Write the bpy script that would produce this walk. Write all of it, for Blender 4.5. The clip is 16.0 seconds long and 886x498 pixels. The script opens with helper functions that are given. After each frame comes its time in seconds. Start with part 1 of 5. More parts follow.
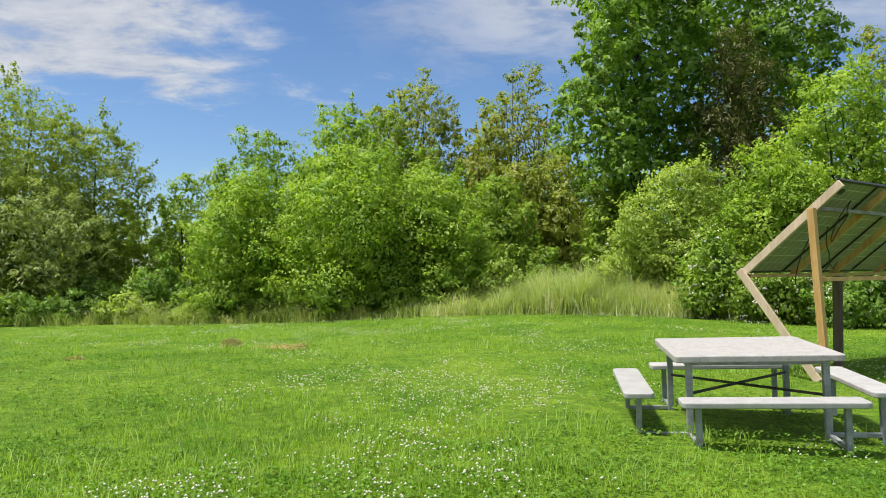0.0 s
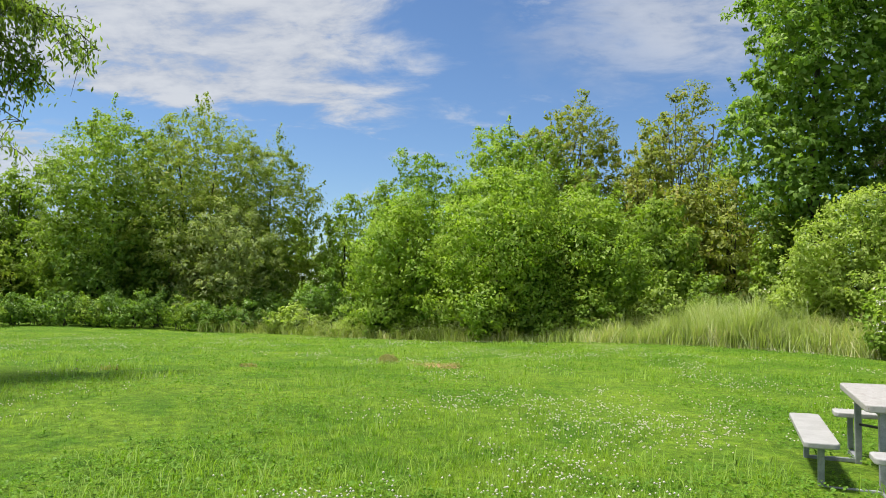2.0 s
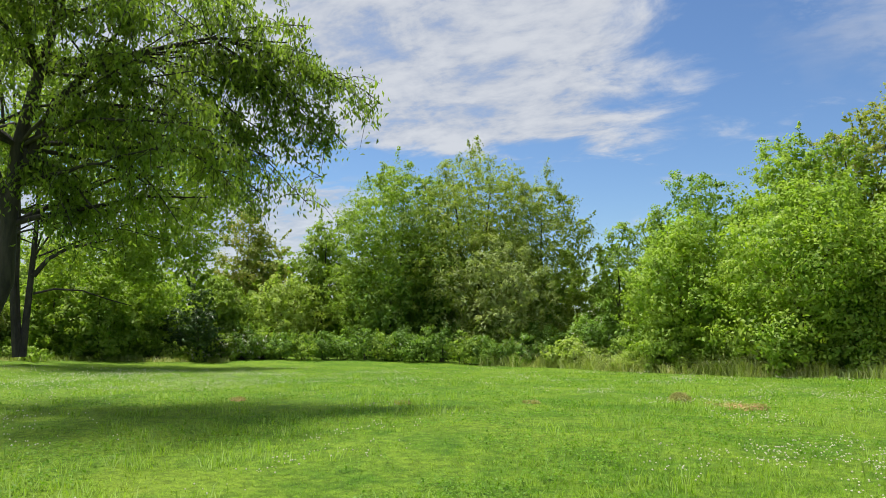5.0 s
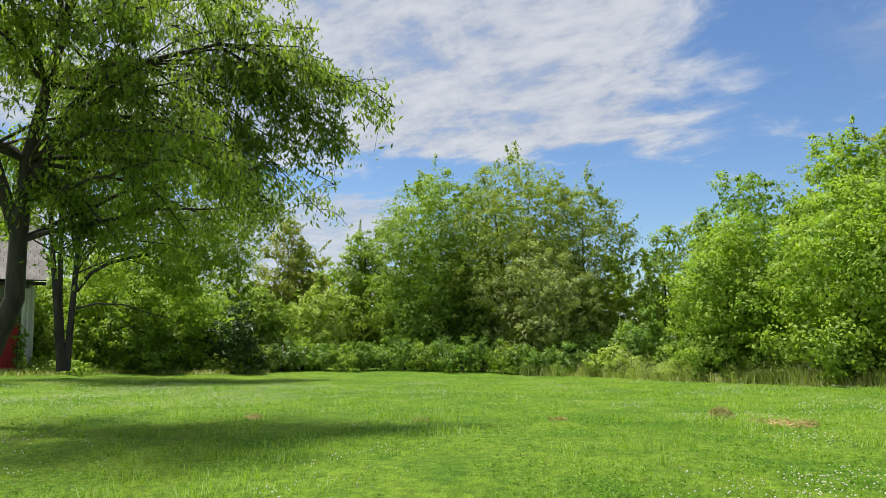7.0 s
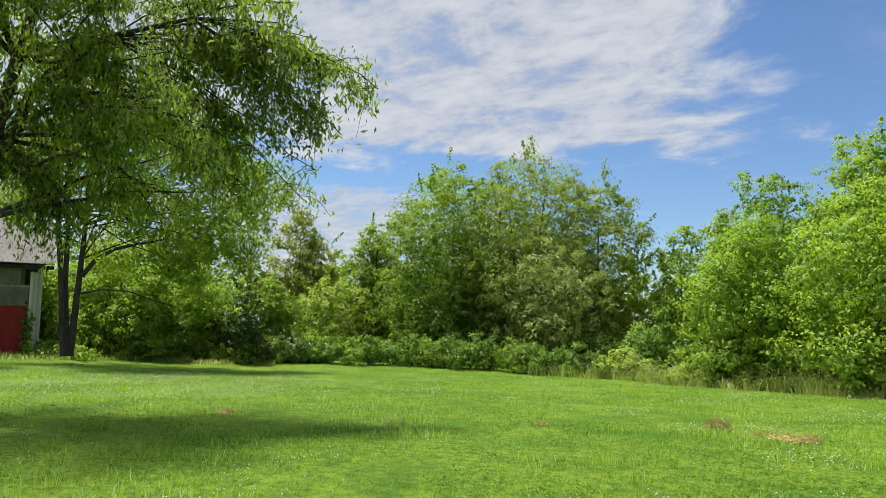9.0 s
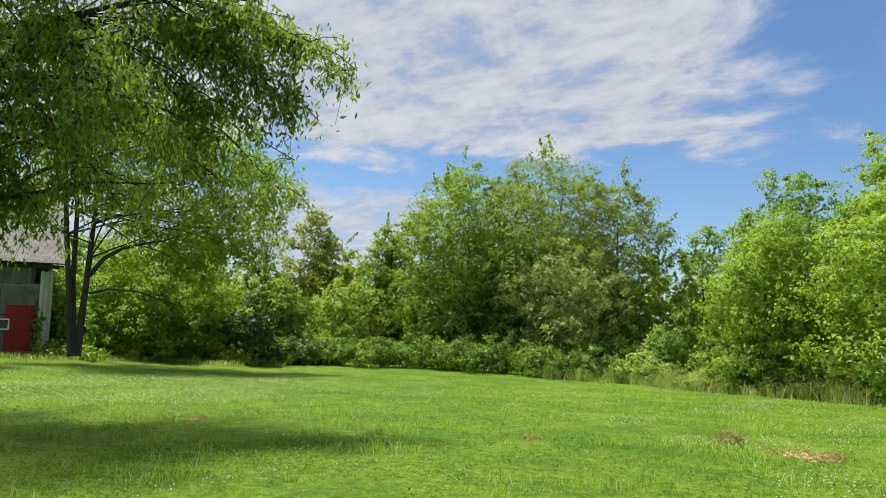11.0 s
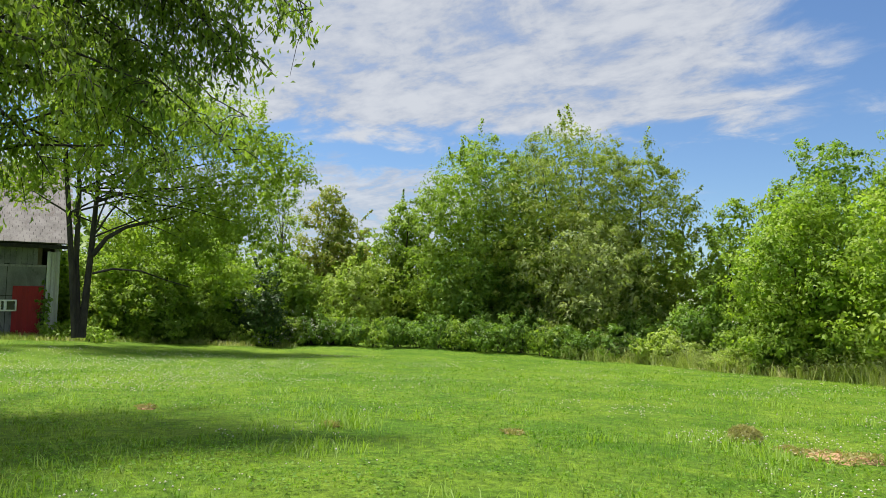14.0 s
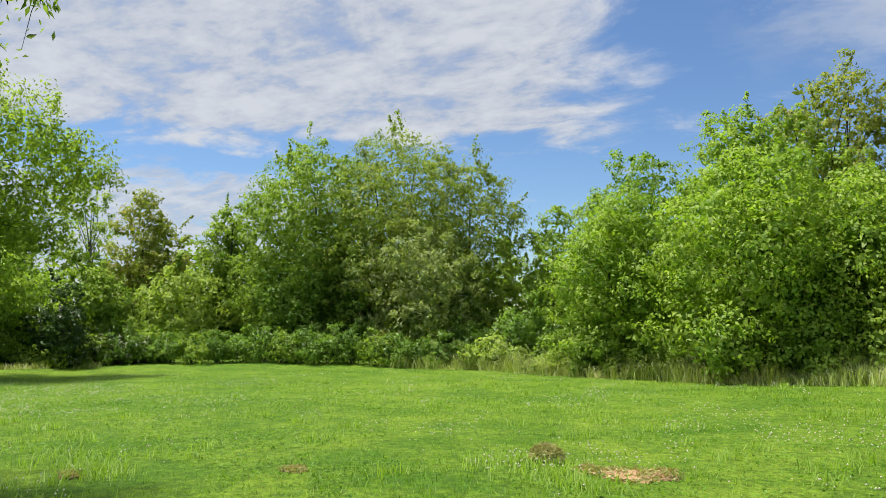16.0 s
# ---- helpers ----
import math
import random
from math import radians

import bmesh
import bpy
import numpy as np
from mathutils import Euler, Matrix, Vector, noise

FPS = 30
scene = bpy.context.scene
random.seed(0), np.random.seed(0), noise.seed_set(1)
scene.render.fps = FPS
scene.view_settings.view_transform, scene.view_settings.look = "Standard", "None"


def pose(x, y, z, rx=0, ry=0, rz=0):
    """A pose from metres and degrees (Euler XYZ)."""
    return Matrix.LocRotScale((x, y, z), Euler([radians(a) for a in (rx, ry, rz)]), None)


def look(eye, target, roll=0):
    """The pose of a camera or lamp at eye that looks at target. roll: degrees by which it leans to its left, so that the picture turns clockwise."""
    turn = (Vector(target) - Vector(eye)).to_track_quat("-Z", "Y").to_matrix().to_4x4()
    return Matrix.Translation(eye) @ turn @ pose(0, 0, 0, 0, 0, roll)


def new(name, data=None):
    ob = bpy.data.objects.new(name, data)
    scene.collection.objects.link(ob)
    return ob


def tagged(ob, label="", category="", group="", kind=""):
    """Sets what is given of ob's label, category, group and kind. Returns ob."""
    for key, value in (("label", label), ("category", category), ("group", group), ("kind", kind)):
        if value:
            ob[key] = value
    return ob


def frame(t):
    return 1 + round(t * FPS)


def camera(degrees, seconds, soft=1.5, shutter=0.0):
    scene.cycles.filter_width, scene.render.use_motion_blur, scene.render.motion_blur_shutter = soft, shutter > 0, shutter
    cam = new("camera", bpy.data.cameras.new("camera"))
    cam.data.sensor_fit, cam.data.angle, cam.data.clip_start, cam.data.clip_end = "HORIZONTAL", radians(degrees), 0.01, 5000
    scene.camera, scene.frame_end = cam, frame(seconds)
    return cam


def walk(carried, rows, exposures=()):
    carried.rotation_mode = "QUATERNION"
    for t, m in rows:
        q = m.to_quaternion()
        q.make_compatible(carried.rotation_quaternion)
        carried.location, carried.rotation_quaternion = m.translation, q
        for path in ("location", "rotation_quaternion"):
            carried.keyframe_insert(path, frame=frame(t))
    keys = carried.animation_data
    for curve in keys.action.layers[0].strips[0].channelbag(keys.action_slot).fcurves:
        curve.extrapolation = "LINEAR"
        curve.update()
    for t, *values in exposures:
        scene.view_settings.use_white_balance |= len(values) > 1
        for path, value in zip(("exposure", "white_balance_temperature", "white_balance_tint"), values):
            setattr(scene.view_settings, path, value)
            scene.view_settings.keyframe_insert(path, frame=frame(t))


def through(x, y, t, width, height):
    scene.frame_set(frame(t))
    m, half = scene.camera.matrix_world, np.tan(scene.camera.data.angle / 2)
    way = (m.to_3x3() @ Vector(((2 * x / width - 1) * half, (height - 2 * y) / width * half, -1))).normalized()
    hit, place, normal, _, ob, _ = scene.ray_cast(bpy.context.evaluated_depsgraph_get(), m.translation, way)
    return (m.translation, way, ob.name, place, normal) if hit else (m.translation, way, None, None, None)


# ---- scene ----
cam = camera(63.6, 16.0, soft=0.9)
METRES, EYE, TILT, LEAN, TURN = 6.8, 1.5, 1.2, 0.0, 0.0
ROWS = [
    (0.0, 0.0, 0.0, 0.0, -0.0, 0.0, -0.0),
    (0.5, -0.0003, -0.0007, 0.0034, 0.79, 0.17, -0.01),
    (1.0, -0.0051, -0.0025, 0.0056, 3.28, 0.59, -0.59),
    (1.5, -0.0098, 0.0015, 0.0055, 7.27, 1.08, -1.33),
    (2.0, -0.0086, 0.0041, 0.0047, 12.15, 1.52, -1.76),
    (2.5, 0.0006, 0.0013, 0.0067, 18.13, 1.72, -2.14),
    (3.0, -0.0012, 0.0028, 0.0055, 23.71, 1.58, -2.03),
    (3.5, -0.0166, 0.0151, 0.002, 27.61, 1.52, -1.22),
    (4.0, -0.0419, 0.0334, 0.0011, 29.58, 2.0, -0.25),
    (4.5, -0.0547, 0.0479, 0.0028, 31.04, 2.89, 0.28),
    (5.0, -0.054, 0.0708, 0.005, 33.72, 3.82, 0.27),
    (7.5, -0.0474, 0.2218, 0.0117, 37.78, 4.3, 0.96),
    (8.0, -0.0405, 0.2515, 0.0103, 38.17, 4.08, 0.49),
    (10.5, -0.0535, 0.4684, 0.0065, 39.95, 4.55, -1.32),
    (11.0, -0.0616, 0.5006, 0.0049, 40.99, 4.31, -0.74),
    (11.5, -0.0641, 0.5377, 0.0065, 44.43, 3.89, -0.31),
    (12.0, -0.0596, 0.5599, 0.0082, 48.1, 3.4, -0.28),
    (12.5, -0.0844, 0.5937, 0.0031, 48.06, 3.09, -0.09),
    (13.0, -0.1069, 0.6418, 0.001, 45.89, 2.87, 0.17),
    (13.5, -0.1047, 0.6888, -0.0012, 44.36, 2.61, -0.05),
    (14.0, -0.1173, 0.7352, -0.0042, 43.2, 2.65, -0.37),
    (14.5, -0.1449, 0.785, -0.0023, 41.05, 3.17, 0.21),
    (15.0, -0.144, 0.8305, -0.0028, 38.77, 3.54, 0.99),
    (15.5, -0.1351, 0.8635, 0.0075, 36.15, 3.42, 1.21),
    (16.0, -0.1358, 0.9121, 0.0055, 30.52, 3.15, 0.74),
]
walk(cam, [(t, pose(0, 0, EYE, TILT, LEAN, TURN) @ pose(METRES * x, METRES * y, METRES * z, 90 + pitch, roll, yaw)) for t, x, y, z, yaw, pitch, roll in ROWS],
     exposures=[(0.0, 0.46), (16.0, 0.46)])

# ---- sky, clouds and sun ----
SUN_WAY = Vector((-0.36, -0.02, 0.9)).normalized()  # from the ground to the sun
SUN_UP = math.asin(SUN_WAY.z)
SUN_TURN = math.atan2(SUN_WAY.x, SUN_WAY.y)


class Nodes:
    """Small helper that writes node trees in few words."""

    def __init__(self, tree):
        self.tree = tree
        tree.nodes.clear()

    def add(self, kind, **values):
        n = self.tree.nodes.new(kind)
        for key, value in values.items():
            setattr(n, key, value)
        return n

    def put(self, socket, value):
        if hasattr(value, "is_output"):
            self.tree.links.new(value, socket)
        elif value is not None:
            socket.default_value = value

    def math(self, op, a, b=None, c=None, clamp=False):
        n = self.add("ShaderNodeMath", operation=op, use_clamp=clamp)
        for s, v in zip(n.inputs, (a, b, c)):
            self.put(s, v)
        return n.outputs[0]

    def ramp(self, value, lo, hi, a=0.0, b=1.0):
        n = self.add("ShaderNodeMapRange", interpolation_type="SMOOTHSTEP")
        for s, v in zip(n.inputs, (value, lo, hi, a, b)):
            self.put(s, v)
        return n.outputs[0]

    def noise(self, vector, scale, detail=4.0, rough=0.55, bend=0.0):
        n = self.add("ShaderNodeTexNoise")
        self.put(n.inputs["Vector"], vector)
        n.inputs["Scale"].default_value, n.inputs["Detail"].default_value = scale, detail
        n.inputs["Roughness"].default_value, n.inputs["Distortion"].default_value = rough, bend
        return n.outputs[0]

    def mix(self, k, a, b, blend="MIX"):
        n = self.add("ShaderNodeMix", data_type="RGBA", blend_type=blend)
        self.put(n.inputs[0], k)
        for s, v in ((n.inputs[6], a), (n.inputs[7], b)):
            self.put(s, (*v, 1) if isinstance(v, tuple) and len(v) == 3 else v)
        return n.outputs[2]

    def scaled(self, vector, x, y, z):
        n = self.add("ShaderNodeVectorMath", operation="MULTIPLY")
        self.put(n.inputs[0], vector)
        n.inputs[1].default_value = (x, y, z)
        return n.outputs[0]


def build_sky():
    world = bpy.data.worlds.new("sky")
    world.use_nodes = True
    scene.world = world
    n = Nodes(world.node_tree)
    sky = n.add("ShaderNodeTexSky", sky_type="NISHITA", sun_disc=False, sun_elevation=SUN_UP, sun_rotation=SUN_TURN)
    sky.air_density, sky.dust_density, sky.ozone_density = 1.0, 0.3, 2.5
    way = n.add("ShaderNodeTexCoord").outputs["Generated"]
    split = n.add("ShaderNodeSeparateXYZ")
    n.put(split.inputs[0], way)
    x, y, z = split.outputs
    up = n.math("MAXIMUM", n.math("ADD", z, 0.16), 0.05)
    flat = n.add("ShaderNodeCombineXYZ")
    n.put(flat.inputs[0], n.math("DIVIDE", x, up))
    n.put(flat.inputs[1], n.math("DIVIDE", y, up))
    p = flat.outputs[0]
    broad = n.noise(p, 0.7, 3.0, 0.5, 0.6)
    fluff = n.noise(n.scaled(p, 1.0, 1.25, 1.0), 3.2, 9.0, 0.62, 0.35)
    fine = n.noise(n.scaled(p, 1.0, 1.4, 1.0), 10.0, 6.0, 0.6, 0.2)
    turn = n.math("MULTIPLY", n.math("ARCTAN2", n.math("MULTIPLY", x, -1.0), y), 57.2958)
    rise = n.math("MULTIPLY", n.math("ARCSINE", z), 57.2958)
    wob = n.math("MULTIPLY", n.math("SUBTRACT", fluff, 0.5), 26.0)
    wob_up = n.math("MULTIPLY", n.math("SUBTRACT", fluff, 0.5), 9.0)
    turn_w, rise_w = n.math("ADD", turn, wob), n.math("ADD", rise, wob_up)
    # the broad cloud field on one side of the sky, ending above the horizon
    bank = n.math("MULTIPLY", n.ramp(turn_w, 13.0, 23.0), n.ramp(rise_w, 11.6, 13.8))
    # thinner veils on the other side, higher up
    veil = n.math("MULTIPLY", n.math("MULTIPLY", n.ramp(turn_w, 9.0, -3.0), n.ramp(rise_w, 14.0, 20.0)), 0.75)
    low = n.math("MULTIPLY", n.math("MULTIPLY", n.ramp(turn_w, 36.0, 43.0), n.ramp(rise_w, 10.4, 8.8)), 0.9)
    field = n.math("MAXIMUM", n.math("MAXIMUM", bank, veil), low)
    wisps = n.math("MULTIPLY", n.ramp(fluff, 0.55, 0.75), n.ramp(broad, 0.4, 0.62, 0.0, 0.6))
    body = n.math("ADD", n.math("MULTIPLY", fluff, 0.75), n.math("MULTIPLY", fine, 0.35))
    thick = n.ramp(body, 0.38, 0.56, 0.42, 1.0)
    cover = n.math("MAXIMUM", n.math("MULTIPLY", field, thick), wisps, clamp=True)
    lit = n.ramp(body, 0.44, 0.68, 0.1, 1.0)
    white = n.mix(lit, (4.9, 5.35, 6.3), (7.0, 7.25, 7.7))
    # veiled sun: the clouds brighten towards it
    near = n.add("ShaderNodeVectorMath", operation="DOT_PRODUCT")
    n.put(near.inputs[0], way)
    near.inputs[1].default_value = SUN_WAY
    glow = n.add("ShaderNodeVectorMath", operation="SCALE")
    n.put(glow.inputs[0], white)
    n.put(glow.inputs["Scale"], n.ramp(near.outputs["Value"], 0.74, 1.0, 1.0, 3.0))
    white = glow.outputs[0]
    blue = n.mix(1.0, sky.outputs[0], (0.95, 1.12, 1.32), "MULTIPLY")
    colour = n.mix(n.math("MULTIPLY", cover, 0.93), blue, white)
    back = n.add("ShaderNodeBackground")
    n.put(back.inputs[0], colour)
    back.inputs[1].default_value = 0.071
    n.put(n.add("ShaderNodeOutputWorld").inputs[0], back.outputs[0])


build_sky()
lamp = bpy.data.lights.new("sun", "SUN")
lamp.energy, lamp.angle, lamp.color = 4.7, radians(6.0), (1.0, 0.95, 0.86)
sun = new("sun", lamp)
sun.matrix_world = look(SUN_WAY * 60, (0, 0, 0))


# ---- materials ----
def material(name):
    m = bpy.data.materials.new(name)
    m.use_nodes = True
    return m, Nodes(m.node_tree)


def finish(n, shader, height=None, strength=0.3, distance=0.02, normal_of=None):
    if height is not None:
        b = n.add("ShaderNodeBump")
        b.inputs["Strength"].default_value, b.inputs["Distance"].default_value = strength, distance
        n.put(b.inputs["Height"], height)
        n.put(normal_of.inputs["Normal"], b.outputs[0])
    n.put(n.add("ShaderNodeOutputMaterial").inputs[0], shader)


def surface(name, dark, light, scale=6.0, grain=60.0, rough=0.7, metal=0.0, stretch=(1, 1, 1), stain=None, bump=0.3, distance=0.01, spec=0.4):
    """A worn solid surface: two colours mixed by coarse and fine noise, a stain, and a bump."""
    m, n = material(name)
    at = n.add("ShaderNodeTexCoord").outputs["Object"]
    at = n.scaled(at, *stretch)
    coarse, fine = n.noise(at, scale, 4.0, 0.6, 0.4), n.noise(at, grain, 3.0, 0.6)
    k = n.math("ADD", n.math("MULTIPLY", coarse, 0.65), n.math("MULTIPLY", fine, 0.35))
    colour = n.mix(n.ramp(k, 0.34, 0.66), dark, light)
    if stain:
        spots = n.ramp(n.noise(at, stain[1], 5.0, 0.7, 0.8), stain[2], stain[2] + 0.12, 0.0, stain[3])
        colour = n.mix(spots, colour, stain[0])
    jitter = n.add("ShaderNodeObjectInfo").outputs["Random"]
    hsv = n.add("ShaderNodeHueSaturation")
    n.put(hsv.inputs["Value"], n.math("ADD", n.math("MULTIPLY", jitter, 0.16), 0.92))
    n.put(hsv.inputs["Color"], colour)
    b = n.add("ShaderNodeBsdfPrincipled")
    n.put(b.inputs["Base Color"], hsv.outputs[0])
    b.inputs["Metallic"].default_value, b.inputs["Specular IOR Level"].default_value = metal, spec
    n.put(b.inputs["Roughness"], n.ramp(fine, 0.3, 0.7, max(rough - 0.12, 0.03), min(rough + 0.1, 1.0)))
    finish(n, b.outputs[0], k, bump, distance, b)
    return m


def foliage(name, dark, light, tip=None, through=0.4, clump=0.6, rough=0.5, each=0.55):
    """Leaves: each leaf its own tint, tints that drift over the crown, light that comes through."""
    m, n = material(name)
    at = n.add("ShaderNodeTexCoord").outputs["Object"]
    leaf = n.add("ShaderNodeNewGeometry").outputs["Random Per Island"]
    drift = n.ramp(n.noise(at, clump, 3.0, 0.6), 0.32, 0.68)
    k = n.math("ADD", n.math("MULTIPLY", leaf, each), n.math("MULTIPLY", drift, 1 - each))
    colour = n.mix(k, dark, light)
    if tip:
        colour = n.mix(n.math("MULTIPLY", n.ramp(leaf, 0.72, 0.9), n.ramp(drift, 0.35, 0.8)), colour, tip)
    b = n.add("ShaderNodeBsdfPrincipled")
    n.put(b.inputs["Base Color"], colour)
    b.inputs["Roughness"].default_value, b.inputs["Specular IOR Level"].default_value = rough, 0.2
    t = n.add("ShaderNodeBsdfTranslucent")
    n.put(t.inputs[0], n.mix(1.0, colour, (1.35, 1.5, 0.55), "MULTIPLY"))
    mixer = n.add("ShaderNodeMixShader")
    mixer.inputs[0].default_value = through
    n.put(mixer.inputs[1], b.outputs[0])
    n.put(mixer.inputs[2], t.outputs[0])
    finish(n, mixer.outputs[0])
    return m


LEAF_BRIGHT = foliage("leaf_bright", (0.145, 0.26, 0.032), (0.385, 0.5, 0.076), each=0.4)
LEAF_MID = foliage("leaf_mid", (0.135, 0.23, 0.032), (0.325, 0.43, 0.07), each=0.4)
LEAF_FEATHER = foliage("leaf_feather", (0.155, 0.23, 0.038), (0.36, 0.425, 0.08), (0.4, 0.41, 0.12), each=0.4)
LEAF_SAGE = foliage("leaf_sage", (0.21, 0.275, 0.095), (0.385, 0.435, 0.17), each=0.4)
LEAF_DARK = foliage("leaf_dark", (0.115, 0.22, 0.036), (0.27, 0.395, 0.07), each=0.4)
LEAF_OLIVE = foliage("leaf_olive", (0.19, 0.235, 0.05), (0.37, 0.4, 0.085), (0.42, 0.34, 0.12), each=0.4)
LEAF_AIRY = foliage("leaf_airy", (0.165, 0.245, 0.04), (0.33, 0.42, 0.075), through=0.6, each=0.4)
LEAF_NEEDLE = foliage("leaf_needle", (0.08, 0.09, 0.032), (0.17, 0.175, 0.055), through=0.15)
LEAF_PALE = foliage("leaf_pale", (0.23, 0.32, 0.065), (0.43, 0.52, 0.12), each=0.4)
LEAF_DROOP = foliage("leaf_droop", (0.13, 0.2, 0.044), (0.275, 0.365, 0.08), through=0.52, clump=0.45, each=0.45)
LEAF_VINE = foliage("leaf_vine", (0.08, 0.165, 0.03), (0.22, 0.34, 0.06), rough=0.35)
LEAF_IVY = foliage("leaf_ivy", (0.025, 0.06, 0.014), (0.075, 0.13, 0.03), through=0.2, rough=0.35)
BLOSSOM = surface("blossom", (0.52, 0.5, 0.4), (0.7, 0.67, 0.55), 40, 200, 0.7)
BARK = surface("bark", (0.022, 0.019, 0.015), (0.07, 0.058, 0.046), 5, 30, 0.9, stretch=(1, 1, 0.25), bump=0.8, distance=0.03)
BARK_GREY = surface("bark_grey", (0.08, 0.072, 0.064), (0.2, 0.18, 0.16), 4, 30, 0.9, stretch=(1, 1, 0.3), bump=0.7, distance=0.03)
TALL_GRASS = foliage("tall_grass_blade", (0.25, 0.32, 0.11), (0.46, 0.5, 0.24), (0.56, 0.52, 0.36), through=0.4, clump=0.6, each=0.5)


def lawn_tint(n, at, lush, dry):
    """The lawn's colour: broad swaths, patches of clover and small mottling."""
    broad, mid, small = n.noise(at, 0.13, 3.0, 0.6, 0.4), n.noise(at, 0.75, 4.0, 0.65, 0.5), n.noise(at, 4.5, 4.0, 0.7)
    k = n.math("ADD", n.math("ADD", n.math("MULTIPLY", broad, 0.3), n.math("MULTIPLY", mid, 0.4)), n.math("MULTIPLY", small, 0.3))
    colour = n.mix(n.ramp(k, 0.38, 0.62), lush, dry)
    return n.mix(n.ramp(n.noise(at, 0.4, 5.0, 0.7, 0.5), 0.62, 0.74, 0.0, 0.4), colour, (dry[0] * 1.15, dry[1] * 0.9, dry[2] * 1.6))


def grass_material():
    m, n = material("grass_blade")
    at = n.add("ShaderNodeTexCoord").outputs["Object"]
    leaf = n.add("ShaderNodeNewGeometry").outputs["Random Per Island"]
    colour = lawn_tint(n, at, (0.082, 0.2, 0.009), (0.21, 0.325, 0.025))
    hsv = n.add("ShaderNodeHueSaturation")
    n.put(hsv.inputs["Value"], n.ramp(leaf, 0.0, 1.0, 0.6, 1.35))
    n.put(hsv.inputs["Color"], colour)
    colour = n.mix(n.ramp(leaf, 0.9, 0.97, 0.0, 0.6), hsv.outputs[0], (0.33, 0.36, 0.1))
    b = n.add("ShaderNodeBsdfPrincipled")
    n.put(b.inputs["Base Color"], colour)
    b.inputs["Roughness"].default_value, b.inputs["Specular IOR Level"].default_value = 0.5, 0.2
    t = n.add("ShaderNodeBsdfTranslucent")
    n.put(t.inputs[0], n.mix(1.0, colour, (1.3, 1.4, 0.5), "MULTIPLY"))
    mixer = n.add("ShaderNodeMixShader")
    mixer.inputs[0].default_value = 0.4
    n.put(mixer.inputs[1], b.outputs[0])
    n.put(mixer.inputs[2], t.outputs[0])
    finish(n, mixer.outputs[0])
    return m


GRASS_BLADE = grass_material()


def lawn_material():
    m, n = material("lawn_soil")
    at = n.add("ShaderNodeTexCoord").outputs["Object"]
    fine, tuft = n.noise(at, 38.0, 5.0, 0.75), n.noise(at, 9.0, 5.0, 0.7, 0.4)
    k = n.math("ADD", n.math("MULTIPLY", tuft, 0.5), n.math("MULTIPLY", fine, 0.5))
    hsv = n.add("ShaderNodeHueSaturation")
    n.put(hsv.inputs["Value"], n.ramp(k, 0.36, 0.64, 0.5, 1.2))
    n.put(hsv.inputs["Color"], lawn_tint(n, at, (0.07, 0.162, 0.008), (0.175, 0.272, 0.021)))
    b = n.add("ShaderNodeBsdfPrincipled")
    n.put(b.inputs["Base Color"], hsv.outputs[0])
    b.inputs["Roughness"].default_value, b.inputs["Specular IOR Level"].default_value = 0.85, 0.15
    finish(n, b.outputs[0], k, 0.9, 0.05, b)
    return m


ROUGH_GRASS = foliage("rough_grass_blade", (0.17, 0.24, 0.05), (0.36, 0.4, 0.13), (0.46, 0.42, 0.22), through=0.35, clump=0.4)
LAWN = lawn_material()
WHITE_PLASTIC = surface("white_plastic", (0.29, 0.275, 0.26), (0.37, 0.355, 0.34), 9, 90, 0.6, stain=((0.2, 0.15, 0.12), 30, 0.53, 0.6), bump=0.15, distance=0.004)
BENCH_PLASTIC = surface("bench_plastic", (0.33, 0.32, 0.31), (0.42, 0.41, 0.4), 9, 90, 0.5, stain=((0.26, 0.22, 0.19), 12, 0.6, 0.45), bump=0.12, distance=0.003)
GREY_STEEL = surface("grey_steel", (0.22, 0.23, 0.25), (0.36, 0.37, 0.39), 12, 120, 0.5, 0.2, stain=((0.2, 0.13, 0.09), 25, 0.68, 0.5), bump=0.1, distance=0.002)
DARK_STEEL = surface("dark_steel", (0.03, 0.03, 0.032), (0.08, 0.075, 0.07), 12, 120, 0.6, 0.3, stain=((0.2, 0.09, 0.04), 8, 0.55, 0.7), bump=0.1, distance=0.002)
LUMBER = surface("new_lumber", (0.46, 0.26, 0.09), (0.66, 0.42, 0.18), 5, 50, 0.75, stretch=(1, 1, 0.12), stain=((0.22, 0.11, 0.05), 6, 0.68, 0.7), bump=0.25, distance=0.004)
LUMBER_PALE = surface("pale_lumber", (0.42, 0.32, 0.22), (0.58, 0.46, 0.34), 5, 50, 0.8, stretch=(1, 1, 0.12), stain=((0.3, 0.22, 0.15), 6, 0.66, 0.6), bump=0.25, distance=0.004)
LUMBER_GREY = surface("weathered_lumber", (0.16, 0.15, 0.14), (0.32, 0.3, 0.28), 5, 50, 0.85, stretch=(1, 1, 0.12), bump=0.3, distance=0.004)
OLD_POST = surface("old_post_wood", (0.06, 0.045, 0.035), (0.14, 0.1, 0.075), 5, 40, 0.9, stretch=(1, 1, 0.15), bump=0.4, distance=0.008)
CONCRETE = surface("stained_concrete", (0.11, 0.108, 0.102), (0.23, 0.225, 0.215), 1.2, 30, 0.9, stretch=(1, 1, 0.45), stain=((0.05, 0.048, 0.045), 1.1, 0.52, 0.8), bump=0.4, distance=0.02)
